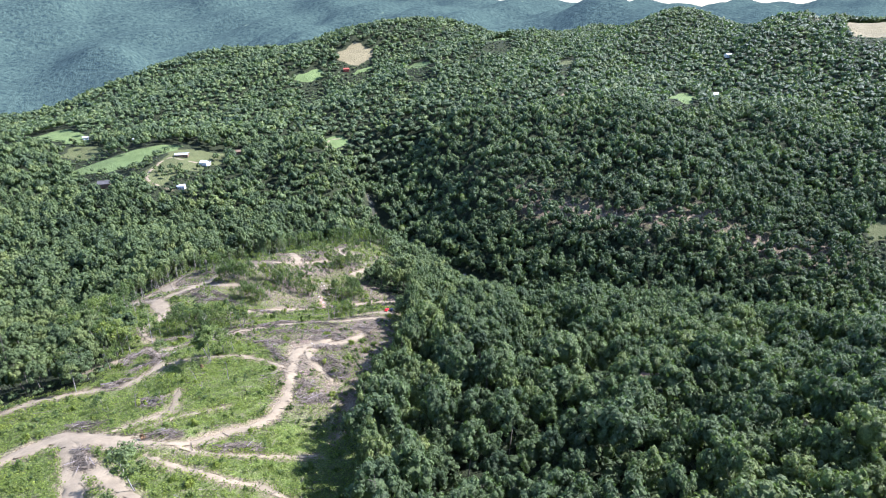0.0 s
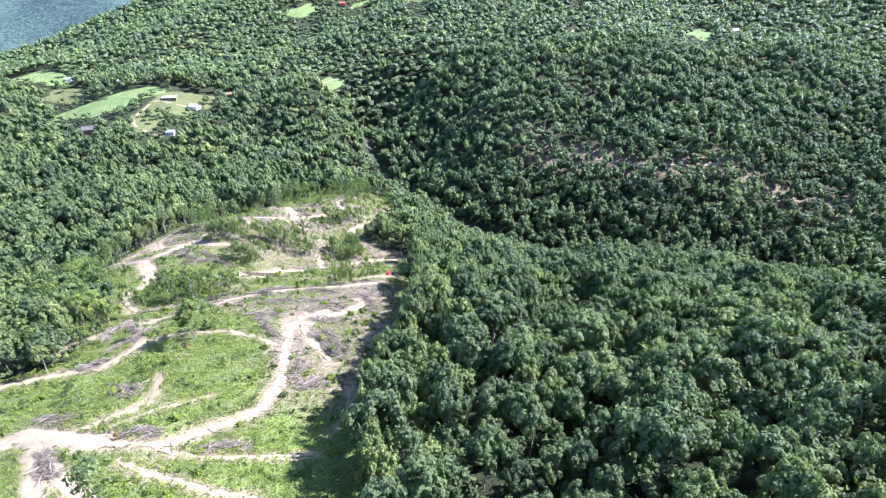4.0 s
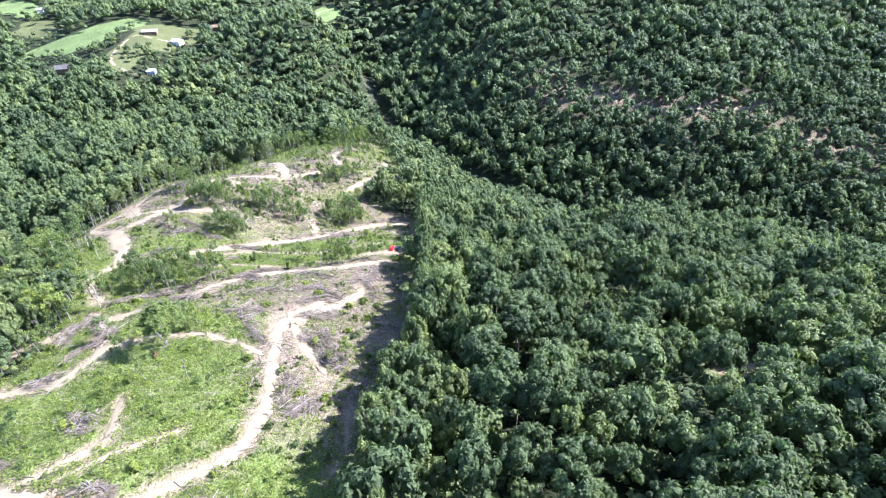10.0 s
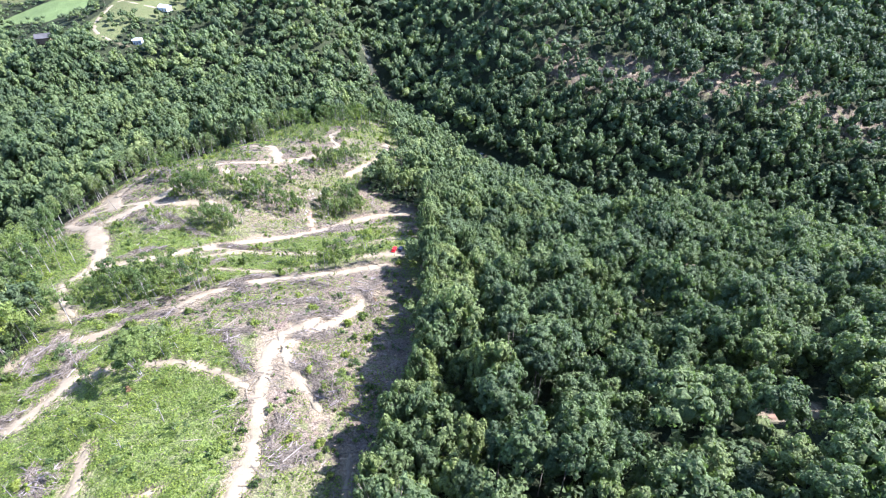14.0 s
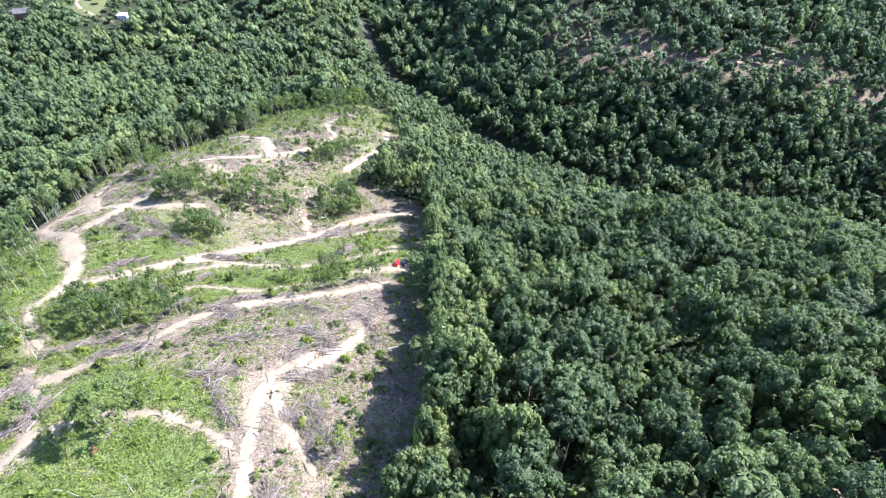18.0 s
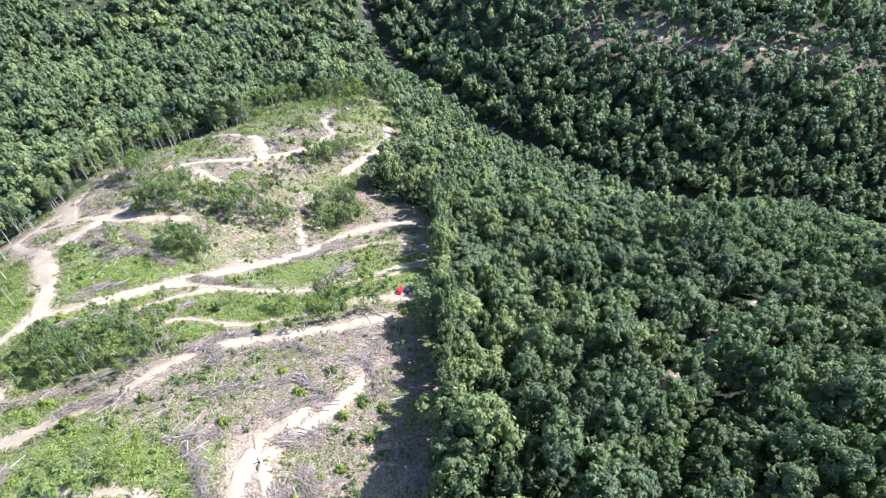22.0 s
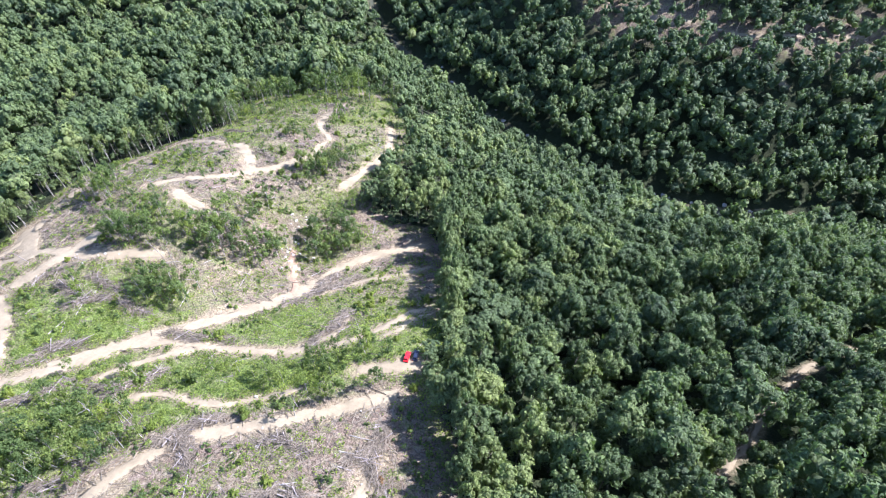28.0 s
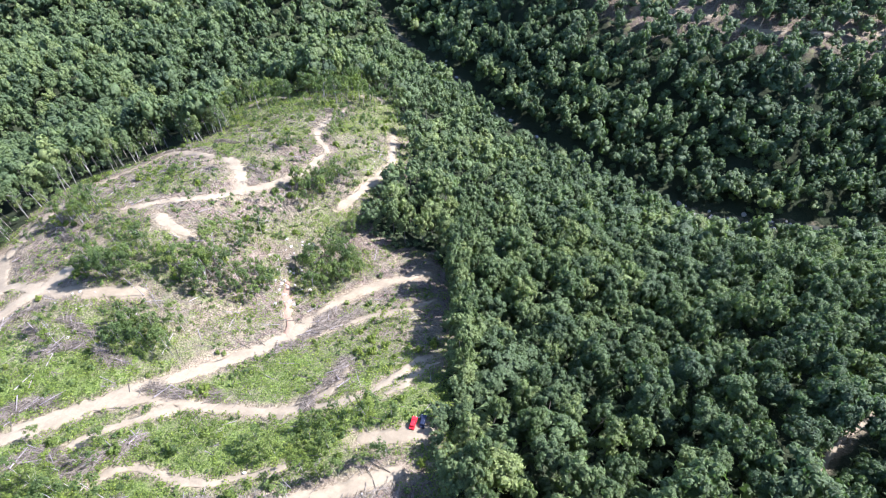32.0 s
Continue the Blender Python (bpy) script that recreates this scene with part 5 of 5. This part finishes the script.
def block(w, d, h, at=(0, 0, 0), taper=1.0, bevel=0.0, mat=None):
    """A box that stands on its base, narrowing upwards, with rounded edges."""
    def fn(bm):
        bmesh.ops.create_cube(bm, size=1)
        for v in bm.verts:
            top = v.co.z > 0
            k = taper if top else 1.0
            v.co = Vector((v.co.x * w * k + at[0], v.co.y * d * k + at[1], (h if top else 0) + at[2]))
        if bevel:
            bmesh.ops.bevel(bm, geom=bm.edges[:], offset=bevel, segments=2, affect="EDGES")
    me = shaped(fn)
    if mat:
        me.materials.append(mat)
    return me


def disc(radius, wide, at, mat, seg=16):
    def fn(bm):
        bmesh.ops.create_cone(bm, cap_ends=True, segments=seg, radius1=radius, radius2=radius, depth=wide, matrix=Matrix.Translation(at) @ Matrix.Rotation(radians(90), 4, "Y"))
        bmesh.ops.bevel(bm, geom=[e for e in bm.edges if len(e.link_faces) == 2 and e.calc_face_angle() > 1], offset=wide * 0.15, segments=1, affect="EDGES")
    me = shaped(fn)
    me.materials.append(mat)
    return me


def build_car(x, y, turn, paint, label):
    root = tagged(new("car"), label, "car", "parked cars")
    root.matrix_basis = pose(x, y, ground_z(x, y) - 0.13, 0, 0, turn) @ Matrix.Scale(0.85, 4)
    part("body", block(1.82, 4.4, 0.72, (0, 0, 0.32), 0.95, 0.12, paint), root)
    cabin = part("cabin", block(1.66, 2.5, 0.66, (0, -0.35, 1.0), 0.78, 0.08, paint), root)
    part("windscreen", block(1.34, 0.04, 0.46, (0, 0.80, 1.08), 0.9, 0, DARK_GLASS), cabin)
    part("rear_window", block(1.30, 0.04, 0.40, (0, -1.49, 1.10), 0.9, 0, DARK_GLASS), cabin)
    for s in (-1, 1):
        part("side_window", block(0.04, 1.9, 0.38, (s * 0.765, -0.35, 1.12), 0.9, 0, DARK_GLASS), cabin)
        part("headlight", block(0.34, 0.08, 0.16, (s * 0.64, 2.17, 0.74), 1, 0.02, LAMP_GLASS), root)
        part("tail_light", block(0.24, 0.08, 0.2, (s * 0.7, -2.17, 0.74), 1, 0.02, TAIL_RED), root)
        part("mirror", block(0.2, 0.12, 0.14, (s * 0.98, 0.75, 1.0), 1, 0.03, paint), root)
        for f in (-1.35, 1.38):
            wheel = part("wheel", disc(0.20, 0.24, (s * 0.82, f, 0.34), RIM_METAL), root)
            part("tyre", disc(0.34, 0.21, (s * 0.82, f, 0.34), RUBBER), wheel)
    part("bumper", block(1.7, 0.16, 0.24, (0, 2.18, 0.38), 1, 0.04, RUBBER), root)
    part("bumper", block(1.7, 0.16, 0.24, (0, -2.18, 0.38), 1, 0.04, RUBBER), root)


build_car(-32.2, 275.6, -14, CAR_RED, "small red car parked on the sandy pad by the trees")
build_car(-29.6, 276.2, -10, CAR_DARK, "dark car parked in the shade beside the red car")


def build_house(name, x, y, turn, w, d, h, pitch, wall_mat, roof_mat, label, category, windows=3):
    root = tagged(new(name), label, category)
    root.matrix_basis = pose(x, y, ground_z(x, y) - 0.3, 0, 0, turn)
    part("wall", block(w, d, h + 0.3, (0, 0, 0), 1, 0, wall_mat), root)

    def fn(bm):
        o, up = 0.6, pitch
        pts = [(-w / 2 - o, -d / 2 - o, h), (w / 2 + o, -d / 2 - o, h), (w / 2 + o, d / 2 + o, h), (-w / 2 - o, d / 2 + o, h), (-w / 2 - o, 0, h + up), (w / 2 + o, 0, h + up)]
        low = [bm.verts.new(p) for p in pts]
        high = [bm.verts.new((p[0], p[1], p[2] + 0.28)) for p in pts]
        for ring, flip in ((low, True), (high, False)):
            for face in ((0, 1, 5, 4), (2, 3, 4, 5)):
                f = [ring[k] for k in face]
                bm.faces.new(f[::-1] if flip else f)
        for a, b in ((0, 1), (1, 5), (5, 2), (2, 3), (3, 4), (4, 0)):
            bm.faces.new((low[a], low[b], high[b], high[a]))
    roof = shaped(fn)
    roof.materials.append(roof_mat)
    part("roof", roof, root)
    gable = shaped(lambda bm: [bm.faces.new([bm.verts.new(p) for p in ((s * w / 2, -d / 2, h), (s * w / 2, d / 2, h), (s * w / 2, 0, h + pitch * 0.98))]) for s in (-1, 1)])
    gable.materials.append(wall_mat)
    part("gable", gable, root)
    for k in range(windows):
        at = -w / 2 + w * (k + 0.5) / windows
        if k == windows // 2:
            part("door", block(1.1, 0.12, 2.1, (at, -d / 2 - 0.02, 0.35), 1, 0, BROWN_BOARDS), root)
        else:
            part("window", block(1.2, 0.12, 1.3, (at, -d / 2 - 0.02, 1.2), 1, 0, DARK_GLASS), root)
    return root


build_house("barn", -379, 786, 14, 17, 12, 4.0, 1.2, BROWN_BOARDS, ROOF_METAL, "long low barn with a pale metal roof in the yard", "barn", 5)
build_house("house", -343, 776, -18, 12, 9, 4.5, 2.6, WHITE_PAINT, ROOF_METAL, "white farmhouse with a pale roof beside the drive", "house")
build_house("cabin", -434, 680, 20, 14, 10, 5.5, 3.6, BROWN_BOARDS, ROOF_DARK, "brown cabin with a dark roof among the trees", "cabin")
build_house("shed", -341, 690, 8, 9, 7, 4.5, 1.6, WHITE_PAINT, ROOF_METAL, "small white shed at the wood's edge", "shed")
build_house("house", 500, 1040, 25, 18, 11, 7.0, 3.2, WHITE_PAINT, ROOF_METAL, "white house beside a lawn in the forest", "house", 5)
build_house("barn", -231, 1372, 10, 13, 9, 5.0, 3.0, BARN_RED, BARN_RED, "red barn at the foot of the hay meadow", "barn", 3)
build_house("house", -318, 846, 12, 16, 9, 4.5, 2.4, BROWN_BOARDS, BROWN_BOARDS, "low brown-roofed house behind the barn", "house")
build_house("shed", 620, 1260, 15, 14, 9, 7.0, 2.2, WHITE_PAINT, ROOF_METAL, "pale farm building on the wooded hillside", "shed")
build_house("house", -505, 905, 10, 13, 9, 5.0, 2.4, WHITE_PAINT, ROOF_METAL, "white house beyond the long pasture", "house")
build_house("shed", -600, 920, 30, 8, 6, 4.0, 1.5, WHITE_PAINT, ROOF_METAL, "small white shed in the upper pasture", "shed")


YARD_TREES = [(-362, 706), (-361, 718), (-371, 720), (-365, 734), (-379, 724), (-363, 745), (-340, 779), (-339, 801), (-410, 748), (-404, 754), (-413, 737), (-416, 725), (-407, 800), (-403, 775), (-350, 691), (-347, 715), (-341, 730), (-343, 755)]
FIELD_TREES = [(-488, 805), (-486, 825), (-463, 797), (-574, 908), (-562, 903), (-578, 869), (-596, 886), (-462, 838), (-543, 910)]


def build_farm_trees():
    """Trees that stand in the yard and along the fields."""
    rng = np.random.default_rng(21)
    protos = models(6, MID_CROWNS, STEMS, LEAF, "tree", "rounded green shade tree standing by the farm fields", "trees round the farm", 0.2, 0.9)
    spots = []
    for x, y in YARD_TREES + FIELD_TREES:
        for k in range(2):
            h = rng.uniform(7, 13)
            spots.append((x + rng.normal(0, 5), y + rng.normal(0, 6), h * rng.uniform(0.36, 0.5), h, h * rng.uniform(0.36, 0.45), rng.uniform(0, 360)))
    plant(protos, [s for s in spots if away(s[0], s[1], TRACKS["drive"][1]) > 6 and math.hypot(s[0] + 379, s[1] - 786) > 14 and math.hypot(s[0] + 343, s[1] - 776) > 12])


build_farm_trees()
